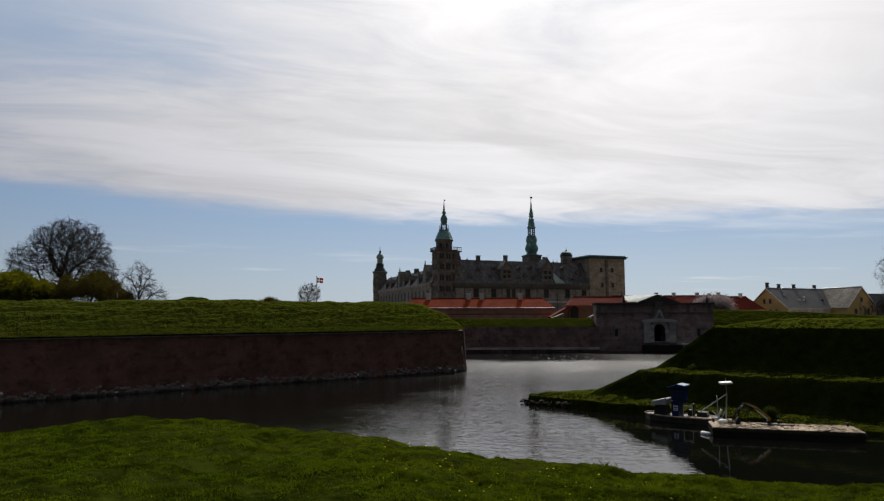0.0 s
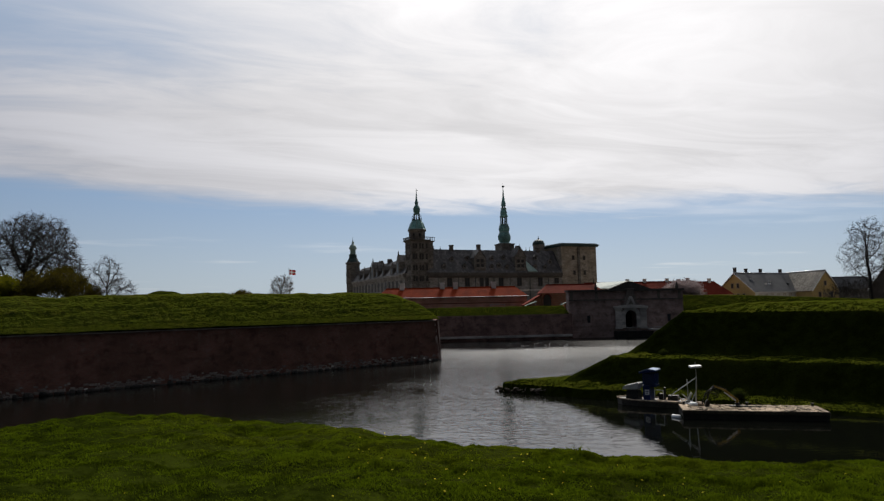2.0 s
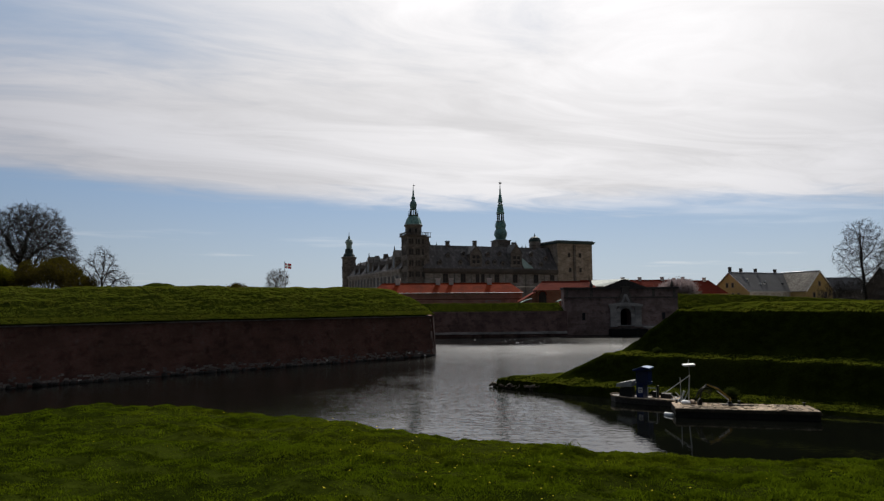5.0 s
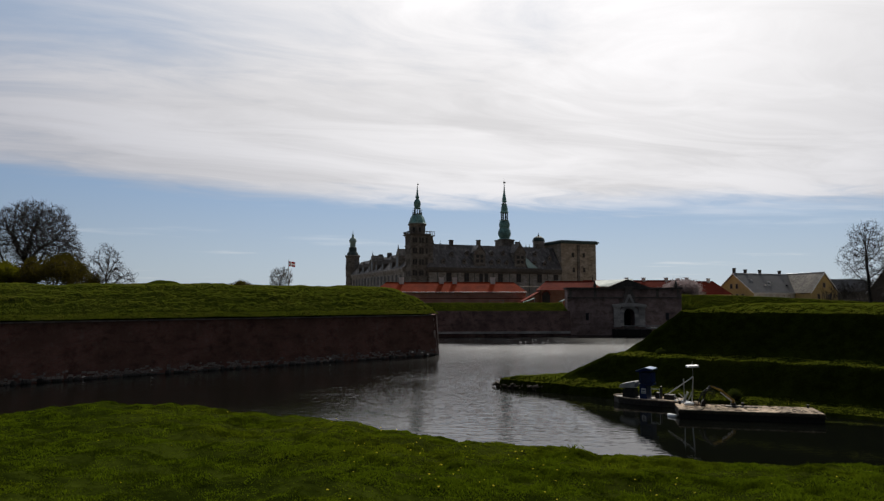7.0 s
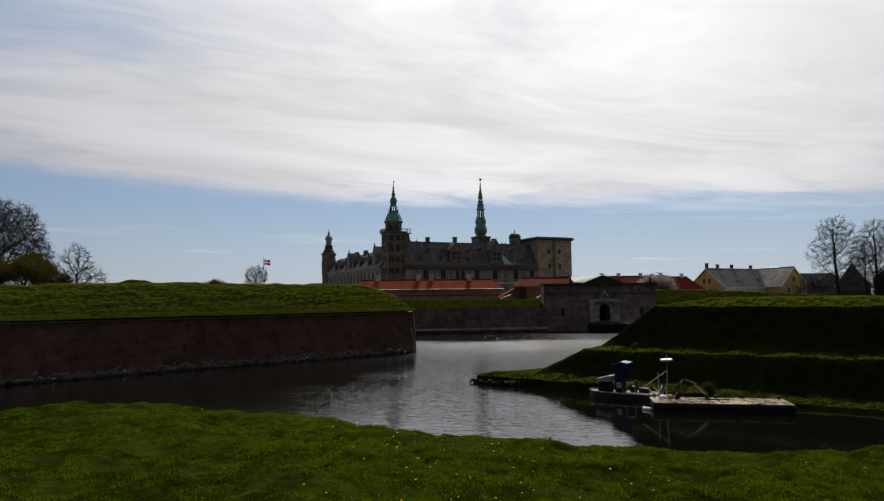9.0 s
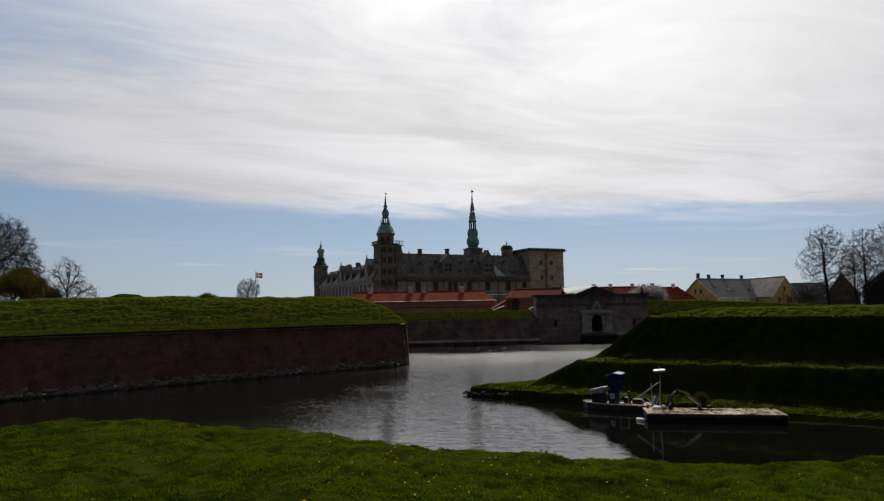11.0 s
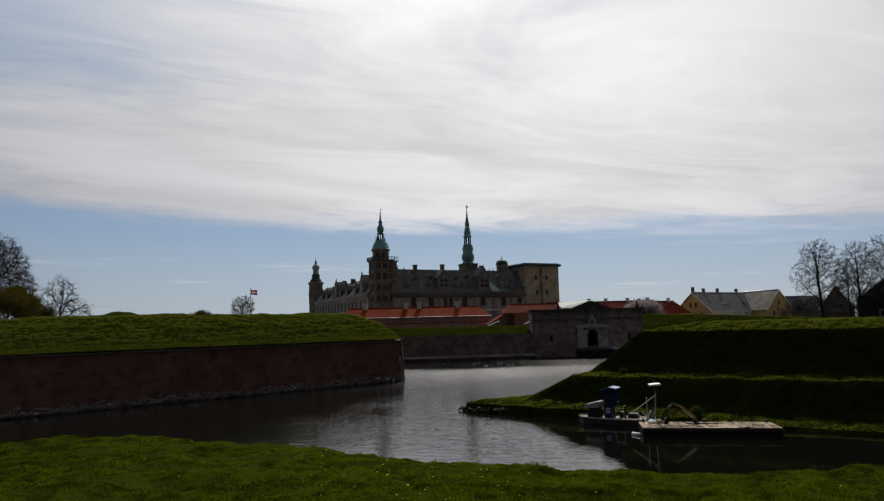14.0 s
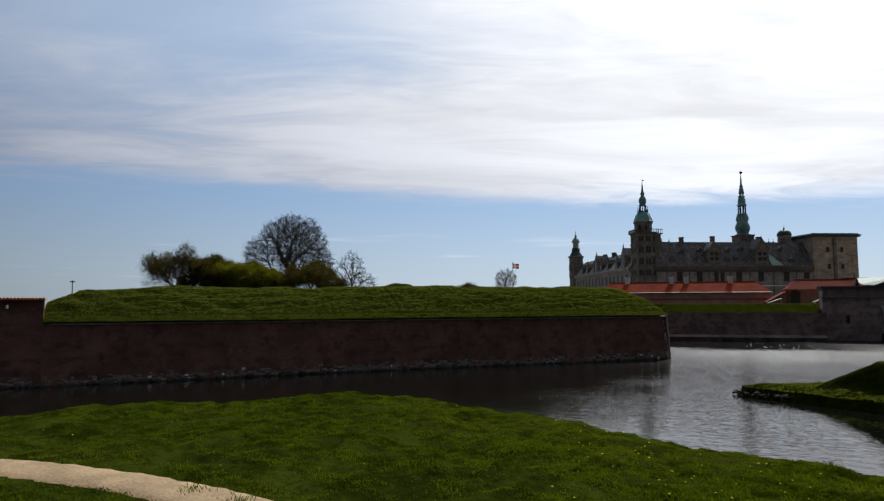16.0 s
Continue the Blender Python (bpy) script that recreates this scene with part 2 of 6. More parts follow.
GATE_BRICK = coursed("gate_brick", (0.39, 0.254, 0.225), (0.51, 0.341, 0.304), (0.42, 0.348, 0.319), 0.24, 0.077, (0.21, 0.145, 0.131), stainy=0.8, wash=0.6)
STONE = plain("grey_footing_stone", (0.117, 0.0972, 0.0846), (0.261, 0.225, 0.198), 1.4, 0.9, 0.03)
WET_STONE = plain("dark_wet_stone", (0.018, 0.0168, 0.015), (0.066, 0.06, 0.054), 1.4, 0.6, 0.03)
GATE_PALE = plain("grey_portal_stone", (0.435, 0.407, 0.381), (0.613, 0.575, 0.534), 1.2, 0.85, 0.03, vary=0.35)
QUOIN = plain("worn_lit_corner_stone", (0.269, 0.179, 0.151), (0.47, 0.37, 0.325), 1.6, 0.9, 0.03, vary=0.22)
YARD = plain("castle_yard_gravel", (0.24, 0.20, 0.15), (0.34, 0.29, 0.23), 0.4, 0.95, 0.02)
PALE = plain("pale_sandstone", (0.60, 0.56, 0.50), (0.76, 0.72, 0.65), 0.8, 0.85, 0.02)
ASHLAR = coursed("castle_sandstone", (0.298, 0.286, 0.276), (0.389, 0.38, 0.366), (0.219, 0.205, 0.196), 1.1, 0.42, (0.178, 0.16, 0.136), 0.9, 0.03, 0.03, 0.6, mottle=0.45)
GREAT_STONE = coursed("pale_tower_sandstone", (0.363, 0.321, 0.272), (0.474, 0.426, 0.36), (0.267, 0.23, 0.192), 1.1, 0.42, (0.216, 0.179, 0.134), 0.9, 0.03, 0.03, 0.6, mottle=0.45)
CURTAIN_BRICK = coursed("curtain_brick", (0.289, 0.168, 0.144), (0.377, 0.225, 0.195), (0.311, 0.23, 0.204), 0.24, 0.077, (0.155, 0.0957, 0.0838), stainy=0.8, wash=0.6)
TOWER_STONE = coursed("weathered_tower_stone", (0.184, 0.171, 0.155), (0.266, 0.248, 0.227), (0.11, 0.103, 0.0945), 1.0, 0.42, (0.0874, 0.0795, 0.0723), 0.9, 0.03, 0.03, 0.6, mottle=0.6)
DARK_STONE = plain("dark_cornice_stone", (0.07, 0.062, 0.056), (0.12, 0.108, 0.096), 0.5, 0.9, 0.02)
LEAD = coursed("grey_roof_sheet", (0.0794, 0.0768, 0.0776), (0.116, 0.112, 0.112), (0.0431, 0.0414, 0.0414), 0.9, 60.0, (0.0621, 0.0586, 0.0586), 0.62, 0.05, 0.02, run=(1.0, 1.0, 0.12), wash=3.8, mottle=0.4)
COPPER = plain("green_copper", (0.035, 0.12, 0.12), (0.20, 0.40, 0.385), 0.8, 0.6, 0.02, 0.0, 0.4, 0.4)
PALE_COPPER = plain("pale_copper", (0.20, 0.29, 0.275), (0.30, 0.40, 0.36), 0.4, 0.6, 0.01)
DARK_COPPER = plain("dark_copper", (0.03, 0.05, 0.048), (0.06, 0.09, 0.085), 0.5, 0.6, 0.02)
GLASS = plain("dark_window_glass", (0.028, 0.029, 0.032), (0.045, 0.047, 0.052), 0.3, 0.35, 0.0, 0.0, 0.2)
# dark tone that stands for the shade inside the passage and doorway
SHADOW_HOLE = plain("opening_shade", (0.05, 0.045, 0.04), (0.08, 0.07, 0.06), 1.0, 0.95)
IRON = plain("black_iron", (0.02, 0.02, 0.02), (0.04, 0.04, 0.04), 2.0, 0.5, 0.005, 0.6)
def tiles(name, a, b):
    def build(n):
        at = n.add("ShaderNodeTexCoord").outputs["Object"]
        s = n.add("ShaderNodeSeparateXYZ", None, Vector=at)
        wave = n.math("SINE", n.math("MULTIPLY", s.outputs[0], 2 * math.pi / 0.26))
        rows = n.math("FRACT", n.math("MULTIPLY", s.outputs[2], 4.5))
        grain = n.noise(at, 3.0, 5.0, 0.65)
        big = n.noise(at, 0.3, 4.0, 0.6)
        col = n.mix(n.ramp(grain, 0.3, 0.7), rgb(*a), rgb(*b))
        col = n.mix(n.math("MULTIPLY", n.ramp(big, 0.45, 0.7), 0.55), col, rgb(a[0] * 0.5, a[1] * 0.6, a[2] * 0.7))
        finish(n, col, 0.8, n.math("ADD", n.math("MULTIPLY", wave, 0.5), rows), 0.05, spec=0.03)
    return material(name, build)


RED_TILE = tiles("red_roof_tile", (0.233, 0.0302, 0.00959), (0.316, 0.0515, 0.0151))
OLD_TILE = tiles("dark_red_tile", (0.165, 0.0263, 0.0165), (0.225, 0.045, 0.0263))
CAP_TILE = tiles("orange_cap_tile", (0.55, 0.18, 0.09), (0.65, 0.26, 0.14))
WARM_BRICK = coursed("warm_brick", (0.40, 0.15, 0.075), (0.52, 0.21, 0.11), (0.38, 0.26, 0.19), 0.24, 0.077, (0.26, 0.10, 0.06), stainy=0.6, wash=0.7, mottle=0.4)
WORN_ROOF = plain("worn_tan_roof", (0.14, 0.12, 0.10), (0.40, 0.36, 0.30), 0.35, 0.8, 0.01, vary=0.5)
WHITE_CLOTH = blades("white_cloth", (0.75, 0.75, 0.75), (0.8, 0.8, 0.8), (0.78, 0.78, 0.78), (1, 1, 1), 0.5)
ROCK = plain("brown_shore_rock", (0.085, 0.065, 0.05), (0.26, 0.205, 0.155), 1.8, 0.9, 0.03, vary=0.6)
SLATE = plain("grey_slate", (0.043, 0.044, 0.047), (0.066, 0.068, 0.072), 0.6, 0.6, 0.01, 0.0, 0.2)
BARK = plain("bark", (0.035, 0.03, 0.026), (0.075, 0.065, 0.055), 3.0, 0.95, 0.03)
TWIG = plain("twigs", (0.055, 0.047, 0.044), (0.10, 0.088, 0.08), 3.0, 0.95, 0.0)
# twig tone lightened to show sunlight on the flagpole tree
SUNLIT_TWIG = plain("sunlit_twigs", (0.20, 0.175, 0.155), (0.30, 0.265, 0.235), 3.0, 0.95, 0.0)
WHITE = plain("white_paint", (0.78, 0.78, 0.77), (0.86, 0.86, 0.85), 1.0, 0.6, 0.003, vary=0.15)
OCHRE = plain("ochre_plaster", (0.47, 0.345, 0.145), (0.58, 0.44, 0.20), 0.4, 0.9, 0.01)
PLASTER = plain("warm_plaster", (0.40, 0.30, 0.20), (0.48, 0.38, 0.27), 0.4, 0.9, 0.01)
GRAVEL = plain("path_gravel", (0.27, 0.185, 0.10), (0.45, 0.325, 0.19), 9.0, 0.95, 0.008, vary=0.22)
DECK = plain("weathered_planks", (0.20, 0.145, 0.10), (0.58, 0.45, 0.32), 1.1, 0.85, 0.01, vary=0.45)
STRAW = plain("straw_chips", (0.5, 0.4, 0.26), (0.72, 0.6, 0.42), 3.0, 0.9, 0.005, vary=0.4)
TAR = plain("black_hull", (0.015, 0.015, 0.014), (0.035, 0.034, 0.03), 2.0, 0.6, 0.01)
HULL = plain("dull_hull_paint", (0.085, 0.075, 0.065), (0.15, 0.135, 0.12), 1.5, 0.5, 0.005)
PANEL = plain("white_lamp_panel", (0.8, 0.8, 0.8), (0.86, 0.86, 0.86), 1.0, 0.4, 0.0, 0.0, 0.5, 0.05)
BLUE = plain("blue_paint", (0.0072, 0.0192, 0.084), (0.012, 0.03, 0.12), 1.5, 0.4, 0.004)
ROOF_BLUE = plain("pale_blue_paint", (0.30, 0.40, 0.60), (0.42, 0.52, 0.70), 1.0, 0.4, 0.003, vary=0.2)
ENGINE_GREY = plain("engine_cover_grey", (0.34, 0.34, 0.33), (0.5, 0.5, 0.48), 1.4, 0.5, 0.004)
BLUE_GLASS = plain("blue_tinted_glass", (0.006, 0.012, 0.05), (0.009, 0.018, 0.07), 0.5, 0.15, 0.0, 0.0, 0.5)
YELLOW = plain("yellow_machine_paint", (0.20, 0.12, 0.015), (0.46, 0.30, 0.04), 3.0, 0.3, 0.01, vary=0.6)
STEEL = plain("galvanised_steel", (0.45, 0.46, 0.47), (0.6, 0.61, 0.62), 2.0, 0.45, 0.003, 0.8)
FLAG_RED = blades("red_cloth", (0.50, 0.02, 0.03), (0.56, 0.03, 0.04), (0.5, 0.02, 0.03), (1, 1, 1), 0.5)
PETAL = blades("pink_blossom", (0.42, 0.34, 0.33), (0.58, 0.48, 0.47), (0.40, 0.33, 0.31), (1, 1, 1))
LEAF_YELLOW = blades("yellow_green_leaves", (0.0868, 0.0868, 0.0124), (0.155, 0.149, 0.0186), (0.118, 0.105, 0.0174), share=0.55)
LEAF_OLIVE = blades("olive_buds", (0.05, 0.0394, 0.015), (0.0825, 0.0672, 0.024), (0.06, 0.048, 0.02), share=0.5)
LEAF_GREEN = blades("dull_green_leaves", (0.045, 0.06, 0.016), (0.075, 0.09, 0.025), (0.06, 0.07, 0.02), share=0.4)
FLOWER = plain("dandelion_yellow", (0.72, 0.56, 0.005), (0.82, 0.66, 0.01), 4.0, 0.8)


# ---- mesh tools ----
class Geo:
    """Vertices and faces of one mesh."""

    def __init__(self):
        self.v, self.f = [], []

    def face(self, *pts):
        k = len(self.v)
        self.v += [tuple(p) for p in pts]
        self.f.append(tuple(range(k, k + len(pts))))

    def box(self, x0, x1, y0, y1, z0, z1, inset=0.0):
        k, i = len(self.v), inset
        self.v += [(x0, y0, z0), (x1, y0, z0), (x1, y1, z0), (x0, y1, z0),
                   (x0 + i, y0 + i, z1), (x1 - i, y0 + i, z1), (x1 - i, y1 - i, z1), (x0 + i, y1 - i, z1)]
        self.f += [tuple(k + j for j in q) for q in ((3, 2, 1, 0), (4, 5, 6, 7), (0, 1, 5, 4), (1, 2, 6, 5), (2, 3, 7, 6), (3, 0, 4, 7))]
        return self

    def prism(self, outline, y0, y1):
        """A closed outline in (x, z), counter-clockwise seen from -y, drawn out along y."""
        k, m = len(self.v), len(outline)
        self.v += [(x, y0, z) for x, z in outline] + [(x, y1, z) for x, z in outline]
        self.f += [tuple(range(k, k + m)), tuple(range(k + 2 * m - 1, k + m - 1, -1))]
        self.f += [(k + i, k + m + i, k + m + (i + 1) % m, k + (i + 1) % m) for i in range(m)]
        return self

    def slab(self, outline, z0, z1):
        k, m = len(self.v), len(outline)
        self.v += [(x, y, z0) for x, y in outline] + [(x, y, z1) for x, y in outline]
        self.f += [tuple(range(k + m - 1, k - 1, -1)), tuple(range(k + m, k + 2 * m))]
        self.f += [(k + i, k + (i + 1) % m, k + m + (i + 1) % m, k + m + i) for i in range(m)]
        return self

    def lathe(self, profile, cx=0.0, cy=0.0, n=16, turn=0.0):
        k = len(self.v)
        for r, z in profile:
            for i in range(n):
                a = turn + 2 * math.pi * i / n
                self.v.append((cx + r * math.cos(a), cy + r * math.sin(a), z))
        for j in range(len(profile) - 1):
            for i in range(n):
                self.f.append((k + j * n + i, k + j * n + (i + 1) % n, k + (j + 1) * n + (i + 1) % n, k + (j + 1) * n + i))
        self.f += [tuple(k + i for i in range(n - 1, -1, -1)), tuple(k + (len(profile) - 1) * n + i for i in range(n))]
        return self

    def tube(self, p0, p1, r0, r1, n=6):
        p0, p1 = Vector(p0), Vector(p1)
        d = (p1 - p0).normalized()
        a = d.orthogonal().normalized()
        b = d.cross(a)
        k = len(self.v)
        for p, r in ((p0, r0), (p1, r1)):
            for i in range(n):
                q = 2 * math.pi * i / n
                self.v.append(tuple(p + a * (r * math.cos(q)) + b * (r * math.sin(q))))
        self.f += [(k + i, k + (i + 1) % n, k + n + (i + 1) % n, k + n + i) for i in range(n)]
        self.f += [tuple(k + i for i in range(n - 1, -1, -1)), tuple(k + n + i for i in range(n))]
        return self


def mesh_of(name, geo, mat, smooth=False):
    me = bpy.data.meshes.new(name)
    me.from_pydata(geo.v, [], geo.f)
    me.materials.append(mat)
    if smooth:
        me.polygons.foreach_set("use_smooth", [True] * len(me.polygons))
    me.update()
    return me


def part(name, geo, mat, parent, label="", smooth=False):
    ob = new(name, mesh_of(name, geo, mat, smooth))
    ob.parent = parent
    return tagged(ob, label)


def thing(name, label, category, m=None, group="", kind=""):
    ob = new(name)
    ob.empty_display_size = 0.3
    ob.matrix_basis = m or Matrix()
    return tagged(ob, label, category, group, kind)


def solid(name, geo, mat, label, category="", kind="", m=None, smooth=False, group=""):
    ob = new(name, mesh_of(name, geo, mat, smooth))
    if m:
        ob.matrix_basis = m
    return tagged(ob, label, category, group, kind)


def array_mesh(name, verts, faces, mat, smooth=False):
    """A mesh from numpy arrays, all faces with the same number of corners."""
    me = bpy.data.meshes.new(name)
    m = faces.shape[1]
    me.vertices.add(len(verts)), me.loops.add(faces.size), me.polygons.add(len(faces))
    me.vertices.foreach_set("co", verts.astype(np.float32).ravel())
    me.loops.foreach_set("vertex_index", faces.astype(np.int32).ravel())
    me.polygons.foreach_set("loop_start", np.arange(0, faces.size, m, dtype=np.int32))
    if smooth:
        me.polygons.foreach_set("use_smooth", np.ones(len(faces), dtype=bool))
    me.materials.append(mat)
    me.update(calc_edges=True)
    return me


def grid_faces(nx, ny):
    i, j = np.meshgrid(np.arange(nx - 1), np.arange(ny - 1), indexing="ij")
    a = i * ny + j
    return np.stack([a, a + ny, a + ny + 1, a + 1], -1).reshape(-1, 4)


def waves(x, y, seed, size, octaves=4):
    """A soft uneven relief between about -1 and 1, from summed tilted sines."""
    r = np.random.RandomState(seed)
    out, amp = np.zeros_like(x, dtype=float), 1.0
    for o in range(octaves):
        for _ in range(3):
            a, ph = r.uniform(0, 2 * np.pi), r.uniform(0, 2 * np.pi)
            out += amp / 3 * np.sin((x * np.cos(a) + y * np.sin(a)) * 2 * np.pi / size * r.uniform(0.7, 1.4) + ph)
        amp, size = amp * 0.6, size * 0.5
    return out

# ---- ground, water and earthworks ----
CREST_AZ = [-110, -60, -51.8, -48.4, -40.7, -32.0, -26.4, -22, -18, -13, -8.7, 0, 4, 10, 18.9, 23, 26.8, 30.5, 40, 100]
CREST_R = [12.5, 11.7, 11.8, 11.87, 11.75, 12.0, 12.2, 11.6, 10.87, 10.1, 9.4, 8.34, 7.97, 7.75, 7.44, 7.35, 7.62, 8.0, 9.0, 13.0]
BANK = 5.33


# a worn gravel path crosses the turf: x, y, half width
pts = [(-22.0, -3.0, 0.5), (-14.0, 2.6, 0.45), (-10.0, 4.5, 0.4), (-8.2, 4.93, 0.36), (-6.37, 5.12, 0.31), (-5.6, 5.12, 0.31), (-4.75, 5.05, 0.31), (-4.0, 4.93, 0.31), (-3.2, 4.70, 0.33), (-2.0, 4.15, 0.36), (-0.6, 3.2, 0.4), (1.0, 1.7, 0.45), (2.6, -1.0, 0.45), (4.5, -5.0, 0.45), (6.0, -12.0, 0.45)]


def bank_height(x, y):
    az, r = np.degrees(np.arctan2(x, y)), np.hypot(x, y)
    c = np.interp(az, CREST_AZ, CREST_R)
    c = np.where(np.abs(az) > 100, c + (np.abs(az) - 100) * 3, c)
    over = np.maximum(r - c, 0)
    fall = np.where(over < 1.0, 0.29 * over ** 2, 0.29 + 0.58 * (over - 1.0))
    off_path = np.abs(y - np.interp(x, [p[0] for p in pts], [p[1] for p in pts]))
    tread = np.where(x < 1.0, np.clip((off_path - 0.3) / 0.5, 0.08, 1), 1.0)
    return np.maximum(BANK + tread * (0.035 * waves(x, y, 3, 3.0) + 0.03 * waves(x, y, 4, 0.8, 3)) * np.minimum(r / 6, 1) - fall, -1.6)


def ground_sheet():
    az = np.radians(np.concatenate([np.arange(-180, -64, 4.0), np.arange(-64, 46, 0.5), np.arange(46, 179, 4.5), [180.0]]))
    r = np.concatenate([[0.0005], np.arange(1, 16, 0.1), np.arange(16, 40, 1.0), [60, 120, 300, 900, 3000]])
    a, q = np.meshgrid(az, r, indexing="ij")
    x, y = q * np.sin(a), q * np.cos(a)
    z = bank_height(x, y)
    ob = new("ground", array_mesh("ground", np.stack([x, y, z], -1).reshape(-1, 3), grid_faces(len(az), len(r)), LIT_TURF, True))
    return tagged(ob, "green spring turf on the near moat bank", "grass bank", kind="structure")


ground_sheet()
def gravel_path():
    t = np.linspace(0, len(pts) - 1, 150)
    px_, py_, hw = (np.interp(t, range(len(pts)), [p[i] for p in pts]) for i in range(3))
    dx, dy = np.gradient(px_), np.gradient(py_)
    ln = np.hypot(dx, dy)
    nx, ny = -dy / ln, dx / ln
    rows = []
    for k in np.linspace(-1, 1, 9):
        wob = (0.03 * waves(px_, py_, 11 + int(k > 0), 0.5) + 0.02 * waves(px_, py_, 14 + int(k > 0), 0.17, 2)) * abs(k)
        x, y = px_ + nx * (hw * k + wob), py_ + ny * (hw * k + wob)
        rows.append(np.stack([x, y, bank_height(x, y) + 0.03 * (1 - k * k) + 0.006 - 0.03 * (abs(k) > 0.99)], -1))
    v = np.stack(rows, 1).reshape(-1, 3)
    return tagged(new("path", array_mesh("path", v, grid_faces(150, 9), GRAVEL, True)), "narrow worn gravel path through the turf", "path", kind="structure")


gravel_path()
solid("moat_bed", Geo().box(-400, 400, -40, 160, -2.2, -1.9), EARTH, "dark mud bed of the moat", "moat bed", "structure")
water_geo = Geo()
water_geo.face((-400, -30, 0), (400, -30, 0), (400, 150, 0), (-400, 150, 0))
solid("water", water_geo, WATER, "dark rippled moat water with sun glitter", "water", "structure")


def sun_glints():
    """Small wedges added as sun glints on the open water in front of the gate."""
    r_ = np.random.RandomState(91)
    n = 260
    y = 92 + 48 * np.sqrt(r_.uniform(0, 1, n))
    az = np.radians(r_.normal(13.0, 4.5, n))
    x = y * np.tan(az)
    # all tilted, with small jitter, to mirror the sun towards the near bank
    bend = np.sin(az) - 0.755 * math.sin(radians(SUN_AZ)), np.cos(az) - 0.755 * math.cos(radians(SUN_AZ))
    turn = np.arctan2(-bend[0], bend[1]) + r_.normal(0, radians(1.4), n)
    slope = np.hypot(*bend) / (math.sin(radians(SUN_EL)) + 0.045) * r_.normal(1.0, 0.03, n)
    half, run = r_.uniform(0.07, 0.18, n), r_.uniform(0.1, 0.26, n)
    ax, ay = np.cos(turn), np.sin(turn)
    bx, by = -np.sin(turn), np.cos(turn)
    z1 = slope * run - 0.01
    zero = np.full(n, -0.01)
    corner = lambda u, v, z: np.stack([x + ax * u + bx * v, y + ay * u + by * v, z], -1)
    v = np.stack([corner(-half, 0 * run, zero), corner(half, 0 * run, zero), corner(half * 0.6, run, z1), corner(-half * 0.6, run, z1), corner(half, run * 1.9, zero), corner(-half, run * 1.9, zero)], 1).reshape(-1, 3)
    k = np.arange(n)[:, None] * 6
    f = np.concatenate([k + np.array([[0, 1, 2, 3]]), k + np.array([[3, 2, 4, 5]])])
    return tagged(new("water_ruffled", array_mesh("water_ruffled", v, f, GLINT)), "small added facets glinting in the sun on the moat", "water", kind="stuff")


sun_glints()
far_land = Geo()
far_land.face((-3000, 148, 5.8), (3000, 148, 5.8), (3000, 3500, 5.8), (-3000, 3500, 5.8))
solid("ground_far", far_land, YARD, "level gravel ground round the castle", "ground", "structure")

# the bastion: corner, middle and end of its wet face
CORNER, MIDDLE, END = Vector((-0.3, 89.4)), Vector((-26.9, 66.3)), Vector((-50.6, 43.3))
WALL_TOP = 5.2


def face_point(u):
    """A point u metres along the bastion's face from its corner, and the way inward."""
    l1 = (MIDDLE - CORNER).length
    a, b, s = (CORNER, MIDDLE, u) if u < l1 else (MIDDLE, END, u - l1)
    d = (b - a).normalized()
    return a + d * s, Vector((d.y, -d.x))


L_FACE = (MIDDLE - CORNER).length + (END - MIDDLE).length


def bastion_rise(w_, u):
    """Height of the turf over the wall's top, w_ metres inside the face and u from the corner."""
    flank = u * 0.68 + w_ * 0.74
    edge = np.minimum(w_, flank * 0.85)
    z = np.interp(edge, [0, 0.3, 1.2, 3.5, 6.2, 7.5, 14, 30, 70], [0, 0.25, 1.0, 2.45, 3.6, 3.78, 3.6, 2.6, 1.5])
    left = np.interp(L_FACE - u, [-0.5, 0, 2.5, 7, 14], [1.7, 1.85, 2.9, 3.5, 4.0])
    z = np.minimum(z, left)
    bump = 1.5 * np.exp(-((u - 28.5) / 3.2) ** 2 - ((w_ - 22.5) / 4) ** 2)
    z = z + np.interp(u, [0, 30, 40, 50, 60, 66], [0, 0, -0.2, -0.35, -0.25, 0]) * np.clip(edge / 5, 0, 1)
    folds = 0.14 * waves(u * 0.35, w_, 24, 2.0, 3) * np.clip((w_ - 0.8) / 1.5, 0, 1) * np.clip((5.6 - w_) / 1.2, 0, 1)
    return z + bump + folds + (0.12 * waves(u, w_, 21, 7.0) + 0.06 * waves(u, w_, 22, 2.2, 3)) * np.clip(edge / 2, 0, 1)


def bastion_turf():
    us = np.concatenate([np.arange(0, L_FACE, 0.35), [L_FACE]])
    ws = np.concatenate([np.arange(0.25, 11, 0.28), np.arange(11, 36, 1.5), [45, 60, 75]])
    base = np.array([[*face_point(u)[0], *face_point(u)[1]] for u in us])
    u, k = np.meshgrid(us, ws, indexing="ij")
    x, y = base[:, None, 0] + base[:, None, 2] * k, base[:, None, 1] + base[:, None, 3] * k
    z = WALL_TOP - 0.02 + bastion_rise(k, u)
    inside = x < -0.35 - 0.02 * (y - 89)
    x = np.where(inside, x, -0.35 - 0.02 * (y - 89))
    ob = new("bastion_turf", array_mesh("bastion_turf", np.stack([x, y, z], -1).reshape(-1, 3), grid_faces(len(us), len(ws)), LIT_SLOPE, True))
    return tagged(ob, "grass-covered earth rampart on the brick bastion", "rampart", kind="structure")


bastion_turf()


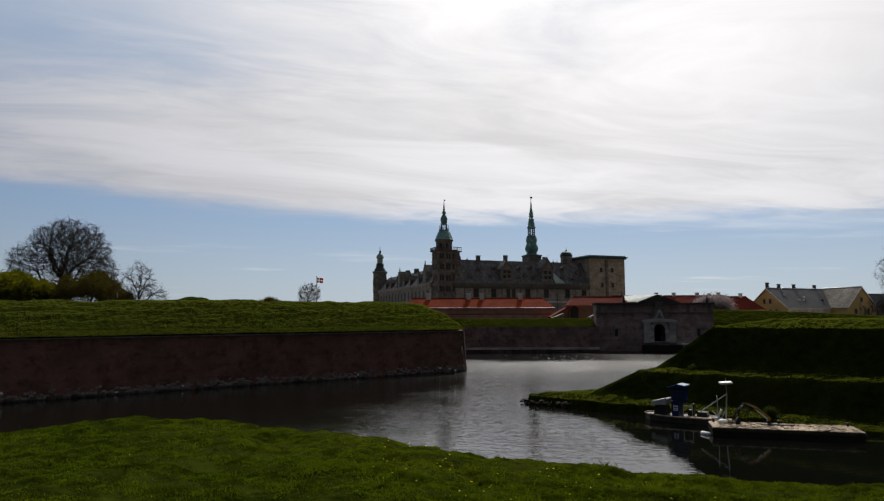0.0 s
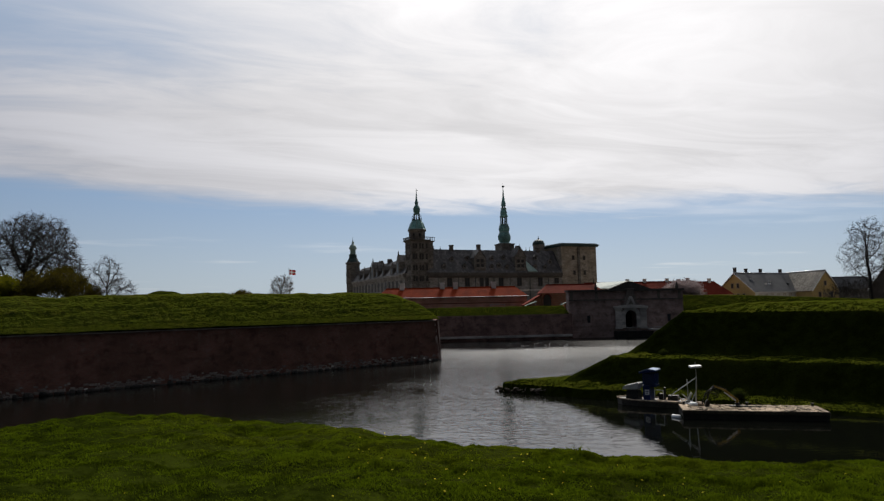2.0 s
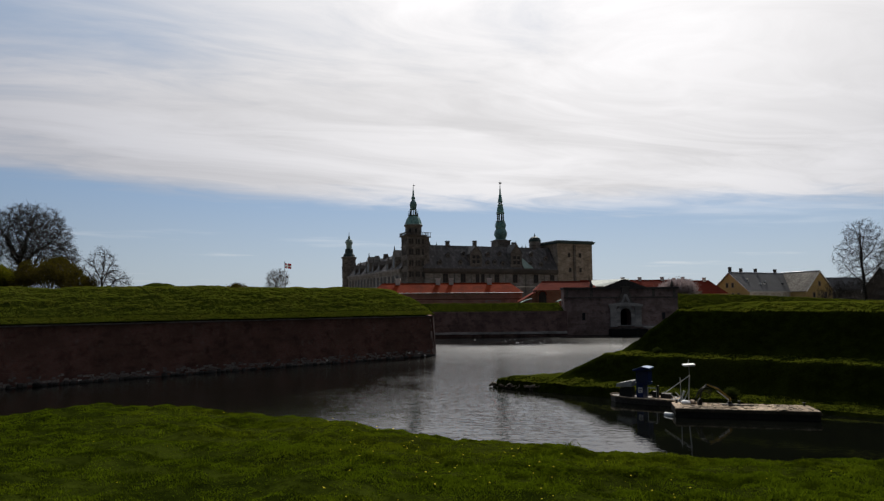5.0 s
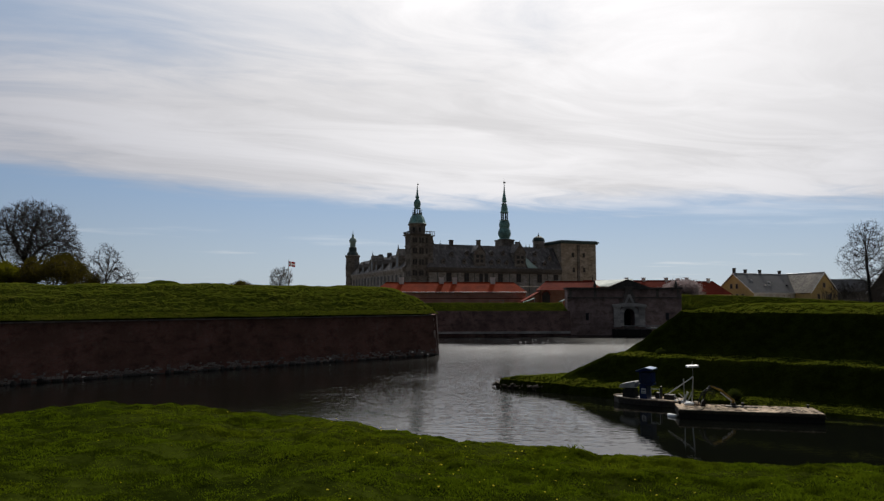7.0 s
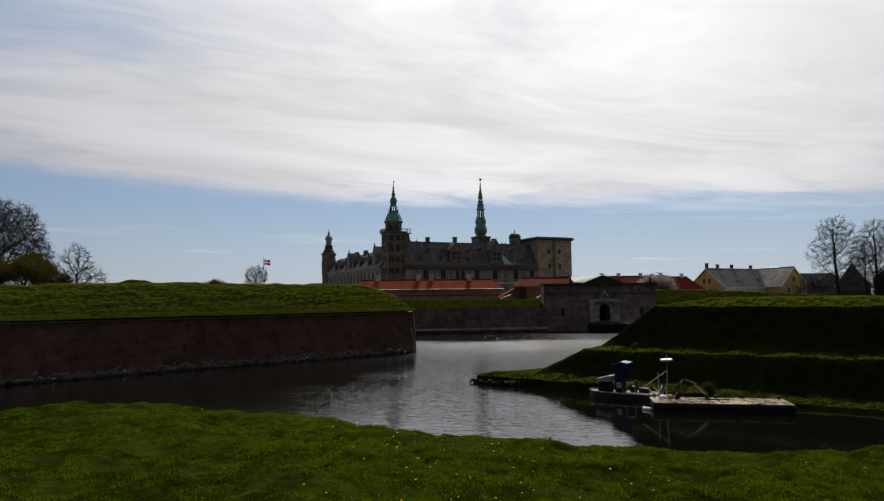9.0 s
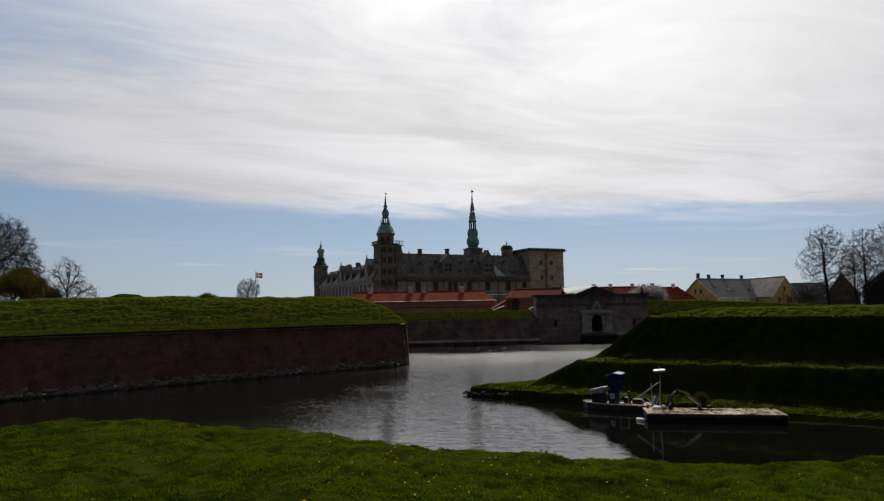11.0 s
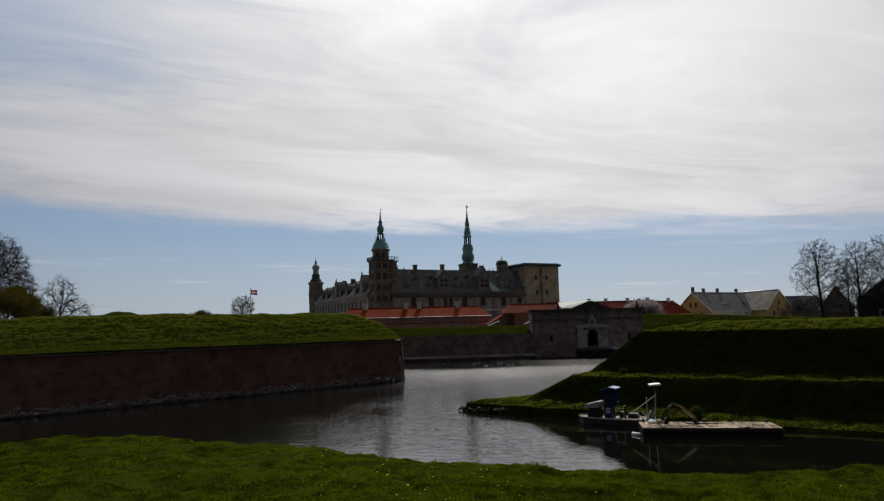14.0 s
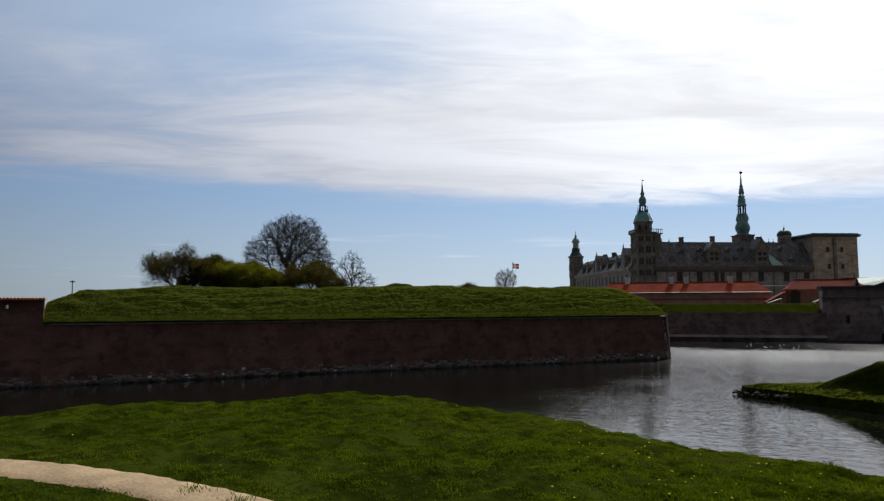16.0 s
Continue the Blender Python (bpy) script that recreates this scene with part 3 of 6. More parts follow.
def wall_run(name, a, b, z0, z1, mat, label, batter=0.35, thick=1.0, inside=None):
    """A battered wall from a to b; its local x runs along it and -y faces out."""
    a, b = Vector(a), Vector(b)
    d = b - a
    g = Geo()
    L = d.length
    n = max(1, int(L / 2.5))
    prof = [(0.0, z0), (batter, z1), (thick, z1), (thick, z0)]
    for i in range(n + 1):
        x = L * i / n
        for y, z in prof:
            g.v.append((x, y, z))
    for i in range(n):
        for j in range(4):
            g.f.append((i * 4 + j, (i + 1) * 4 + j, (i + 1) * 4 + (j + 1) % 4, i * 4 + (j + 1) % 4))
    g.f += [(0, 1, 2, 3), tuple(n * 4 + j for j in (3, 2, 1, 0))]
    return solid(name, g, mat, label, "wall", "structure", pose(a.x, a.y, 0, 0, 0, math.degrees(math.atan2(d.y, d.x))))


wall_face_a = wall_run("wall_bastion_1", MIDDLE, CORNER, -1.9, WALL_TOP, BRICK, "battered dark red brick moat wall of the bastion", 0.55)
wall_face_b = wall_run("wall_bastion_2", END, MIDDLE + (MIDDLE - END).normalized() * 0.5, -1.9, WALL_TOP, BRICK, "battered dark red brick moat wall of the bastion", 0.55)
wall_run("wall_bastion_flank", CORNER, (-1.6, 136.5), -1.9, WALL_TOP, BRICK, "red brick flank wall of the bastion", 0.5)
d_end = (END - MIDDLE).normalized()
FAR_END = END + d_end * 60
wall_high = wall_run("wall_bastion_high", FAR_END, END, -1.9, 7.3, BRICK, "higher brick wall with a tile cap", 0.6, 1.2)
wall_curtain = wall_run("wall_curtain", (-2.4, 135.8), (26.4, 138.3), -1.9, 5.1, CURTAIN_BRICK, "low brick curtain wall along the moat", 0.4)

# tile cap of the high wall
g = Geo()
for i in range(230):
    x = 60 - 0.26 * i
    g.prism([(x - 0.12, 7.3), (x + 0.12, 7.3), (x + 0.13, 7.41), (x + 0.06, 7.5), (x - 0.06, 7.5), (x - 0.13, 7.41)], -0.05, 1.35)
solid("wall_cap", g, CAP_TILE, "row of orange clay tiles capping the wall", "wall cap", "structure", wall_high.matrix_basis.copy())


def coping(wall, length, z, name="coping"):
    """Thin slabs of pale stone along the wall's top edge."""
    x, r = 0.0, random.Random(5)
    while x < length - 0.3:
        w_ = r.uniform(1.0, 1.6)
        x1 = min(x + w_, length)
        g_ = Geo().box(x + 0.015, x1 - 0.015, 0.40, 0.95, z - 0.06, z + r.uniform(0.05, 0.08), 0.015)
        part(name, g_, STONE, wall)
        x += w_


coping(wall_face_a, (MIDDLE - CORNER).length, WALL_TOP)
coping(wall_face_b, (END - MIDDLE).length, WALL_TOP)

# rough footing stones along the waterline
STONES = []
for k in range(6):
    r = random.Random(40 + k)
    g = Geo()
    prof = [(0.30, -0.3), (0.46, -0.1), (0.48, 0.12), (0.36, 0.27), (0.12, 0.33)]
    g.lathe(prof, 0, 0, 7, r.random())
    g.v = [(x * r.uniform(0.85, 1.15), y * r.uniform(0.6, 0.85), z * r.uniform(0.9, 1.1)) for x, y, z in g.v]
    STONES.append(mesh_of("footing_stone", g, WET_STONE))


def footing(wall, length, seed, low=0.32, high=0.62, y0=0.08, z0=0.0):
    r = random.Random(seed)
    x = 0.2
    while x < length:
        s = r.uniform(low, high)
        if r.random() < 0.04:
            x += s * 0.8
            continue
        ob = new("footing_stone", r.choice(STONES))
        ob.parent = wall
        ob.matrix_basis = pose(x, y0 + r.uniform(-0.06, 0.06), z0 + r.uniform(-0.12, 0.14), r.uniform(-8, 8), r.uniform(-8, 8), r.uniform(-25, 25)) @ Matrix.Diagonal((s * r.uniform(0.9, 1.7), s * 0.8, s * r.uniform(0.6, 1.5), 1))
        x += s * r.uniform(0.75, 1.15)


# worn stones along the bastion's corner, paler to stand for its sunlit edge
r = random.Random(17)
z = -0.3
while z < WALL_TOP - 0.1:
    h = min(r.uniform(0.22, 0.46), WALL_TOP - 0.03 - z)
    yb = 0.55 * (z + 1.9) / (WALL_TOP + 1.9)
    L = (MIDDLE - CORNER).length
    part("quoin", Geo().box(L - r.uniform(0.3, 0.75), L + 0.03, yb - 0.03, yb + 0.5, z, z + h - 0.002), QUOIN, wall_face_a)
    z += h

# the ravelin with its two terraces
TIP = Vector((4.8, 56.0))
NEAR_N, FLANK_N = Vector((0.61, 0.79)), Vector((0.43, -0.90))


def ravelin_height(x, y):
    dx, dy = x - TIP.x, y - TIP.y
    dn, df = dx * NEAR_N.x + dy * NEAR_N.y, dx * FLANK_N.x + dy * FLANK_N.y
    s = dx * NEAR_N.y - dy * NEAR_N.x
    dn = dn - np.interp(s, [0, 6, 12, 28], [-0.2, -0.5, -0.3, 0.1])
    foot = np.interp(s, [3, 8, 20], [1.5, 1.7, 2.2])
    wob = 0.16 * waves(x, y, 31, 9.0)
    qn = np.where(dn < foot, np.clip(dn / foot, -3, 1), np.interp(dn + wob - foot, [0.0, 1.75, 3.3, 5.75, 9.0], [1.0, 2.0, 3.0, 4.0, 5.0]))
    qf = np.interp(df + wob, [-5, 0.0, 0.5, 3.75, 5.4, 5.5, 7.55, 9.5], [-3.0, 0.0, 0.75, 1.0, 2.0, 3.0, 4.0, 5.0])
    q = np.minimum(qn, qf)
    z = np.interp(q, [-3, -0.04, 0.0, 0.06, 1.0, 2.0, 3.0, 4.0, 5.0], [-1.8, -0.3, 0.2, 0.70, 1.0, 2.86, 3.08, 6.22, 6.8])
    z = z - np.interp(s, [11, 22, 32], [0.0, 0.42, 0.52]) * np.interp(q, [0.0, 0.06, 1.0, 1.8], [0.1, 1.0, 1.0, 0.0])
    lump = 0.07 * waves(x, y, 33, 2.5) * (z > 0.2)
    return z + lump


def ravelin_turf():
    xs = np.concatenate([np.arange(1, 46, 0.35), np.arange(46, 150, 2.0)])
    ys = np.concatenate([np.arange(14, 72, 0.35), np.arange(72, 140, 2.0)])
    x, y = np.meshgrid(xs, ys, indexing="ij")
    z = ravelin_height(x, y)
    # the dark turf tone carries the shade of the steep banks
    ob = new("ravelin_turf", array_mesh("ravelin_turf", np.stack([x, y, z], -1).reshape(-1, 3), grid_faces(len(xs), len(ys)), DARK_TURF, True))
    return tagged(ob, "terraced grass outwork rising from the moat", "rampart", kind="structure")


ravelin_turf()


def rampart(name, xs, ys, height, label, skew=0.0):
    x, y = np.meshgrid(xs, ys, indexing="ij")
    y = y + skew * x
    ob = new(name, array_mesh(name, np.stack([x, y, height(x, y)], -1).reshape(-1, 3), grid_faces(len(xs), len(ys)), DARK_TURF, True))
    return tagged(ob, label, "rampart", kind="structure")


def rampart_right_height(x, y):
    crest = np.interp(x, [50, 54, 62, 75, 95, 160], [8.2, 8.5, 8.5, 8.0, 6.9, 6.4])
    z = np.interp(y, [141.5, 142.3, 150, 155, 172], [0.0, 0.25, 0.97, 1.0, 0.0])
    return 4.6 + (crest - 4.6) * z + 0.12 * waves(x, y, 51, 8.0)


def curtain_turf_height(x, y):
    rise = np.interp(y - 0.087 * x, [136.4, 136.9, 142.5, 144.5, 152, 165], [5.05, 5.25, 6.66, 6.75, 6.3, 5.8])
    return rise + 0.07 * waves(x, y, 52, 5.0)


rampart("rampart_right", np.arange(50, 200, 1.2), np.arange(141.4, 175, 0.9), rampart_right_height, "grass rampart beside the brick gate")
rampart("curtain_turf", np.arange(-12, 26.3, 0.7), np.arange(136.42, 165, 0.5), curtain_turf_height, "mown grass bank on the curtain wall", 0.087)
wall_run("wall_rampart_right", (50.2, 141.6), (200, 141.6), -1.9, 4.65, BRICK, "brick wall under the grass rampart", 0.4)


def plinth(wall, length, seed, batter=0.55, top=WALL_TOP):
    """Two broken courses of small rough grey stones just over the waterline."""
    r_ = random.Random(seed)
    for row, share in ((0.14, 0.95), (0.32, 0.85), (0.50, 0.6), (0.68, 0.25)):
        x = 0.1
        while x < length - 0.7:
            ln, h, z = r_.uniform(0.16, 0.5), r_.uniform(0.11, 0.22), row + r_.uniform(-0.06, 0.07)
            patch = 0.5 + 0.5 * math.sin(x * 0.21 + seed) * math.cos(x * 0.083)
            if r_.random() < share * (0.75 + 0.3 * patch):
                y = batter * (z + 1.9) / (top + 1.9)
                part("plinth_stone", Geo().box(x, x + ln, y - r_.uniform(0.02, 0.09), y + 0.3, z, z + h, 0.02), PALE if r_.random() < 0.05 * patch else STONE, wall)
            x += ln + r_.uniform(0.01, 0.05)


plinth(wall_face_a, (MIDDLE - CORNER).length, 3)
plinth(wall_face_b, (END - MIDDLE).length, 4)
plinth(wall_high, 60, 5, 0.6, 7.3)

# ---- the castle ----
def window_part(parent, x, z, w_, h, y, mat_frame=None, axis="x", arch=False, pane_name="window"):
    """A recess with a stone surround, dark panes and a cross bar; on a front (axis x) or a side wall (axis y)."""
    t = 0.16
    def put(g, x0, x1, d0, d1, z0, z1):
        if axis == "x":
            g.box(x0, x1, y + d0, y + d1, z0, z1)
        else:
            g.box(y + d0, y + d1, x0, x1, z0, z1)
    g = Geo()
    for x0, x1, z0, z1 in ((x - w_ / 2 - t, x - w_ / 2, z, z + h), (x + w_ / 2, x + w_ / 2 + t, z, z + h), (x - w_ / 2 - t, x + w_ / 2 + t, z + h, z + h + t), (x - w_ / 2 - t * 1.6, x + w_ / 2 + t * 1.6, z - t * 1.2, z)):
        put(g, x0, x1, -0.14, 0.1, z0, z1)
    fr = part(pane_name, g, mat_frame or DARK_STONE, parent)
    g = Geo()
    put(g, x - w_ / 2, x + w_ / 2, -0.03, 0.03, z, z + h)
    part("pane", g, GLASS, fr)
    g = Geo()
    put(g, x - 0.05, x + 0.05, -0.07, -0.03, z, z + h)
    put(g, x - w_ / 2, x + w_ / 2, -0.065, -0.03, z + h * 0.6, z + h * 0.6 + 0.1)
    part("mullion", g, DARK_STONE, fr)
    return fr


castle = thing("castle", "grey sandstone renaissance castle with green copper spires", "castle", pose(-13.6, 264.7, 0, 0, 0, 22.0))
G0, EAVE, RIDGE = 5.7, 20.0, 30.7
part("front_wall", Geo().box(8, 70.4, 0, 13, G0, EAVE), ASHLAR, castle, "pale sandstone front wall")
part("side_wall", Geo().box(1.2, 13, 7.6, 95, G0, EAVE), ASHLAR, castle, "pale sandstone side wall")
part("rear_wall", Geo().box(12, 88, 74, 86, G0, EAVE), ASHLAR, castle)
part("east_wall", Geo().box(76, 88, 17.8, 74, G0, EAVE), ASHLAR, castle)
front_roof = part("roof", Geo().prism([(-0.7, 20.75), (13.7, 20.75), (6.5, RIDGE)], 8, 70.4), LEAD, castle, "steep dull grey sheet roof")
for v in front_roof.data.vertices:
    v.co = (v.co.y, v.co.x, v.co.z)
front_roof.data.flip_normals()
part("roof", Geo().prism([(0.5, 20.75), (13.7, 20.75), (7.1, 27.9)], 6, 95), LEAD, castle, "grey sheet roof of the side wing")
rr = part("roof", Geo().prism([(73.3, 20.6), (86.7, 20.6), (80.0, 28.5)], 12, 88), LEAD, castle)
for v in rr.data.vertices:
    v.co = (v.co.y, v.co.x, v.co.z)
rr.data.flip_normals()
part("cornice", Geo().box(8.2, 70.4, -0.75, 0.3, EAVE - 0.55, EAVE + 0.75).box(8.2, 70.4, -0.4, 0.2, EAVE - 1.3, EAVE - 0.55), DARK_STONE, castle, "dark projecting stone cornice")
part("cornice", Geo().box(0.45, 1.5, 7.8, 92, EAVE - 0.1, EAVE + 0.75).box(0.8, 1.4, 7.8, 92, EAVE - 0.8, EAVE - 0.1), ASHLAR, castle, "projecting stone cornice")
part("string_course", Geo().box(8.2, 70.4, -0.22, 0.1, 13.2, 13.6), PALE, castle)
part("string_course", Geo().box(0.98, 1.3, 7.8, 92, 13.2, 13.6), PALE, castle)
for x in (17.7, 25.5, 32.0, 34.4, 40.9, 49.5, 59.6, 67.6):
    small = x == 67.6
    window_part(castle, x, 16.3 if small else 15.2, 1.3 if x in (32.0, 34.4) else 1.9, 2.1 if small else 3.3, 0.0)
    window_part(castle, x, 8.6, 1.7, 3.0, 0.0)
for x in (12.6, 21.5, 29.0, 37.5, 45.0, 54.5, 63.5):
    part("downpipe", Geo().box(x, x + 0.18, -0.2, -0.02, G0, EAVE - 1.3), DARK_COPPER, castle)
for i in range(15):
    y = 12 + i * 5.4
    window_part(castle, y, 14.6, 1.7, 3.4, 1.2, axis="y")
    window_part(castle, y, 8.6, 1.6, 3.0, 1.2, axis="y")

# roof dormers and gables of the front wing
def dormer(x, w_, z0, z1, deep, gable=True, y=None, pane=True):
    """A gabled dormer standing on the front roof."""
    yf = (z0 - 20.75) * 7.2 / (RIDGE - 20.75) - 0.7 - 0.15 if y is None else y
    ze = z0 + (z1 - z0) * (0.6 if gable else 0.75)
    d = part("dormer", Geo().prism([(x - w_ / 2, z0 - 0.3), (x + w_ / 2, z0 - 0.3), (x + w_ / 2, ze), (x, z1), (x - w_ / 2, ze)], yf, yf + deep), TOWER_STONE, castle, "stone roof dormer")
    part("dormer_roof", Geo().prism([(x - w_ / 2 - 0.2, ze - 0.2), (x - w_ / 2 - 0.2, ze + 0.1), (x, z1 + 0.3), (x + w_ / 2 + 0.2, ze + 0.1), (x + w_ / 2 + 0.2, ze - 0.2), (x, z1)][::-1], yf - 0.2, yf + deep), LEAD, d)
    if pane:
        part("dormer_window", Geo().box(x - w_ * 0.28, x + w_ * 0.28, yf - 0.05, yf + 0.05, z0 + 0.35, ze - 0.2), GLASS, d)
    return d


for x, top in ((31.4, 30.2), (50.3, 31.4)):
    d = dormer(x, 5.2, 21.6, top, 7.0, y=-0.1, pane=False)
    part("pinnacle", Geo().lathe([(0.3, top - 0.2), (0.34, top + 0.5), (0.12, top + 0.7), (0.03, top + 1.7)], x, 0.3, 6), DARK_STONE, d)
    for sx in (-2.4, 2.4):
        part("pinnacle", Geo().lathe([(0.26, 26.6), (0.28, 27.3), (0.05, 28.6)], x + sx, 0.3, 6), DARK_STONE, d)
    for zz in (23.0, 25.0):
        part("dormer_window", Geo().box(x - 1.6, x - 0.3, -0.2, -0.05, zz, zz + 1.3).box(x + 0.3, x + 1.6, -0.2, -0.05, zz, zz + 1.3), GLASS, d)
for x, z in ((15.5, 22.4), (24.7, 22.6), (20.0, 25.6), (27.0, 26.0), (37.0, 22.4), (40.5, 23.0), (44.0, 22.4), (38.5, 26.2), (44.0, 26.6), (57.5, 22.6), (62.5, 22.4), (66.0, 25.0), (59.5, 26.6)):
    dormer(x, 1.5, z, z + 1.9, 2.2)
valley = Geo()
valley.face((53.6, -0.55, 21.2), (58.2, -0.55, 21.2), (53.2, 3.6, 27.1))
valley.v = [(x, y - 0.18, z + 0.12) for x, y, z in valley.v] + [(x, y, z - 0.1) for x, y, z in valley.v]
valley.f = [(0, 1, 2), (5, 4, 3), (0, 3, 4, 1), (1, 4, 5, 2), (2, 5, 3, 0)]
part("roof_patch", valley, PALE_COPPER, castle, "pale green copper sheet patch on the roof")
for x, top in ((21.4, 32.6), (33.9, 33.0), (52.5, 32.8), (12.5, 32.0), (62.5, 32.0)):
    c = part("chimney", Geo().box(x - 0.75, x + 0.75, 5.9, 7.1, RIDGE - 1.5, top), TOWER_STONE, castle)
    part("chimney_cap", Geo().box(x - 0.9, x + 0.9, 5.75, 7.25, top - 0.35, top - 0.1), DARK_STONE, c)
for x in (11.0, 13.6, 16.5, 56.7, 58.5):
    part("finial", Geo().lathe([(0.25, RIDGE - 0.4), (0.3, RIDGE + 0.3), (0.08, RIDGE + 0.5), (0.03, RIDGE + 1.6)], x, 6.5, 6), DARK_COPPER, castle)

# side wing: dormers, gables and chimneys on its ridge
def side_dormer(y, w_, z0, z1, tall=False):
    xf = 0.9
    zm = z0 + (z1 - z0) * 0.62
    g = Geo().prism([(y - w_ / 2, z0), (y + w_ / 2, z0), (y + w_ / 2, zm), (y, z1), (y - w_ / 2, zm)], xf, xf + 5.5)
    g.v = [(b, a, c) for a, b, c in g.v]
    g.f = [q[::-1] for q in g.f]
    d = part("dormer", g, DARK_STONE if not tall else TOWER_STONE, castle, "stone dormer of the side wing")
    part("dormer_window", Geo().box(xf - 0.08, xf + 0.05, y - w_ * 0.25, y + w_ * 0.25, z0 + 0.5, zm - 0.3), GLASS, d)
    part("pinnacle", Geo().lathe([(0.28, z1 - 0.4), (0.32, z1 + 0.3), (0.04, z1 + 1.8)], xf + 0.4, y, 6), DARK_STONE, d)


for y in (24, 36.5, 46.2, 58, 69, 78):
    side_dormer(y, 3.4, 20.9, 25.6)
side_dormer(15.6, 4.6, 20.9, 29.0, True)
side_dormer(53.7, 4.2, 20.9, 28.6, True)
for y, top in ((3.3, 30.0), (19.4, 29.6), (30, 29.8), (46.2, 29.5), (60, 29.6), (73, 29.6)):
    part("chimney", Geo().box(6.3, 7.9, y - 1.1, y + 1.1, 26.8, top), DARK_STONE, castle)

# corner turret at the far end of the side wing
tur = part("turret", Geo().lathe([(3.5, G0), (3.5, 20), (3.7, 20.2), (3.6, 30.0), (4.1, 30.6), (4.1, 31.2), (3.3, 31.4)], 2.4, 95.5, 12), TOWER_STONE, castle, "stone corner turret")
part("turret_roof", Geo().lathe([(3.2, 31.3), (3.0, 32.2), (2.2, 33.4), (2.0, 35.2), (2.2, 35.4), (1.6, 35.6)], 2.4, 95.5, 12), DARK_COPPER, tur, "dark copper drum")
part("lantern", Geo().lathe([(1.5, 35.6), (1.5, 38.0), (1.9, 38.2), (2.05, 39.0), (1.5, 40.2), (0.7, 40.8), (0.5, 41.6), (0.65, 42.0), (0.2, 42.6), (0.06, 44.6)], 2.4, 95.5, 12), PALE_COPPER, tur, "green copper lantern and cap")
part("window", Geo().box(-1.28, -1.1, 95, 96, 24, 26.5), GLASS, tur)

# the square tower at the near corner
TX, TY = 5.4, 3.8
tower = part("corner_tower", Geo().box(1.6, 9.0, 0.0, 7.6, G0, 33.3).box(8.9, 11.0, 0.6, 7.4, G0, 30.0).box(8.9, 11.3, 1.4, 6.6, 30.0, 33.3), TOWER_STONE, castle, "weathered square stone corner tower")
for z in (16.6, 20.2, 24.6, 29.2, 33.2):
    part("string_course", Geo().box(1.38, 9.2, -0.22, 7.8, z, z + 0.38), DARK_STONE if z > 33 else TOWER_STONE, tower)
part("balcony", Geo().box(0.9, 9.7, -0.7, 8.3, 33.58, 33.95).box(8.9, 12.0, 0.9, 7.2, 33.3, 33.6), DARK_STONE, tower, "stone balcony slab")
rail = Geo()
for i in range(15):
    x = 1.0 + 8.6 * i / 14
    rail.box(x - 0.07, x + 0.07, -0.6, -0.46, 33.95, 34.9)
    rail.box(1.0, 1.14, x - 1.6 - 0.07, x - 1.6 + 0.07, 33.95, 34.9)
for i in range(4):
    rail.box(9.6 + 0.7 * i, 9.74 + 0.7 * i, 1.0, 1.14, 33.6, 35.1)
rail.box(0.95, 9.6, -0.65, -0.42, 34.9, 35.08).box(0.95, 1.18, -0.4, 8.2, 34.9, 35.08).box(9.4, 12.0, 0.95, 1.2, 35.0, 35.2)
part("balustrade", rail, DARK_STONE, tower)
for z, h in ((10.0, 2.2), (17.3, 2.0), (21.6, 2.2), (26.0, 2.3), (30.4, 2.0)):
    for x in (2.6, 3.6, 5.3, 6.3, 8.0):
        window_part(tower, x, z, 0.85, h, 0.0, TOWER_STONE)
    for y in (2.0, 3.1, 5.6):
        window_part(tower, y, z, 0.85, h, 1.6, TOWER_STONE, axis="y")
OCT = radians(22.5)
part("drum", Geo().lathe([(3.4, 33.9), (3.3, 34.3), (3.3, 37.2), (3.55, 37.6), (3.75, 37.9), (3.75, 38.2)], TX, TY, 8, OCT), TOWER_STONE, tower, "octagonal stone drum")
for i in range(8):
    a = math.pi / 4 * i
    part("drum_window", Geo().box(-0.06, 0.06, -0.4, 0.4, 0, 1.9), GLASS, tower).matrix_basis = pose(TX + 3.08 * math.cos(a), TY + 3.08 * math.sin(a), 34.7, 0, 0, math.degrees(a))
part("roof_rim", Geo().lathe([(3.7, 38.2), (3.72, 38.36), (3.42, 38.6)], TX, TY, 8, OCT), PALE_COPPER, tower, "pale verdigris rim")
part("tower_roof", Geo().lathe([(3.5, 38.5), (3.3, 38.9), (3.12, 39.5), (2.95, 40.1), (2.66, 40.8), (2.3, 41.35), (2.02, 41.7), (2.0, 42.0)], TX, TY, 8, OCT), COPPER, tower, "flared green copper roof")
for i in range(8):
    a = math.pi / 4 * i + OCT
    rib = Geo()
    for (ra, za), (rb, zb) in (((3.5, 38.5), (3.12, 39.5)), ((3.12, 39.5), (2.66, 40.8)), ((2.66, 40.8), (2.02, 41.75))):
        rib.tube((TX + ra * math.cos(a), TY + ra * math.sin(a), za), (TX + rb * math.cos(a), TY + rb * math.sin(a), zb), 0.07, 0.07, 5)
    part("roof_rib", rib, PALE_COPPER, tower)
    part("lantern_column", Geo().lathe([(0.19, 42.1), (0.15, 42.4), (0.12, 44.4), (0.16, 44.6)], TX + 1.05 * math.cos(a), TY + 1.02 * math.sin(a), 6), DARK_COPPER, tower)
    part("pinnacle", Geo().lathe([(0.16, 42.0), (0.2, 42.9), (0.07, 43.3), (0.1, 43.6), (0.02, 44.5)], TX + 1.8 * math.cos(a), TY + 1.8 * math.sin(a), 5), DARK_COPPER, tower)
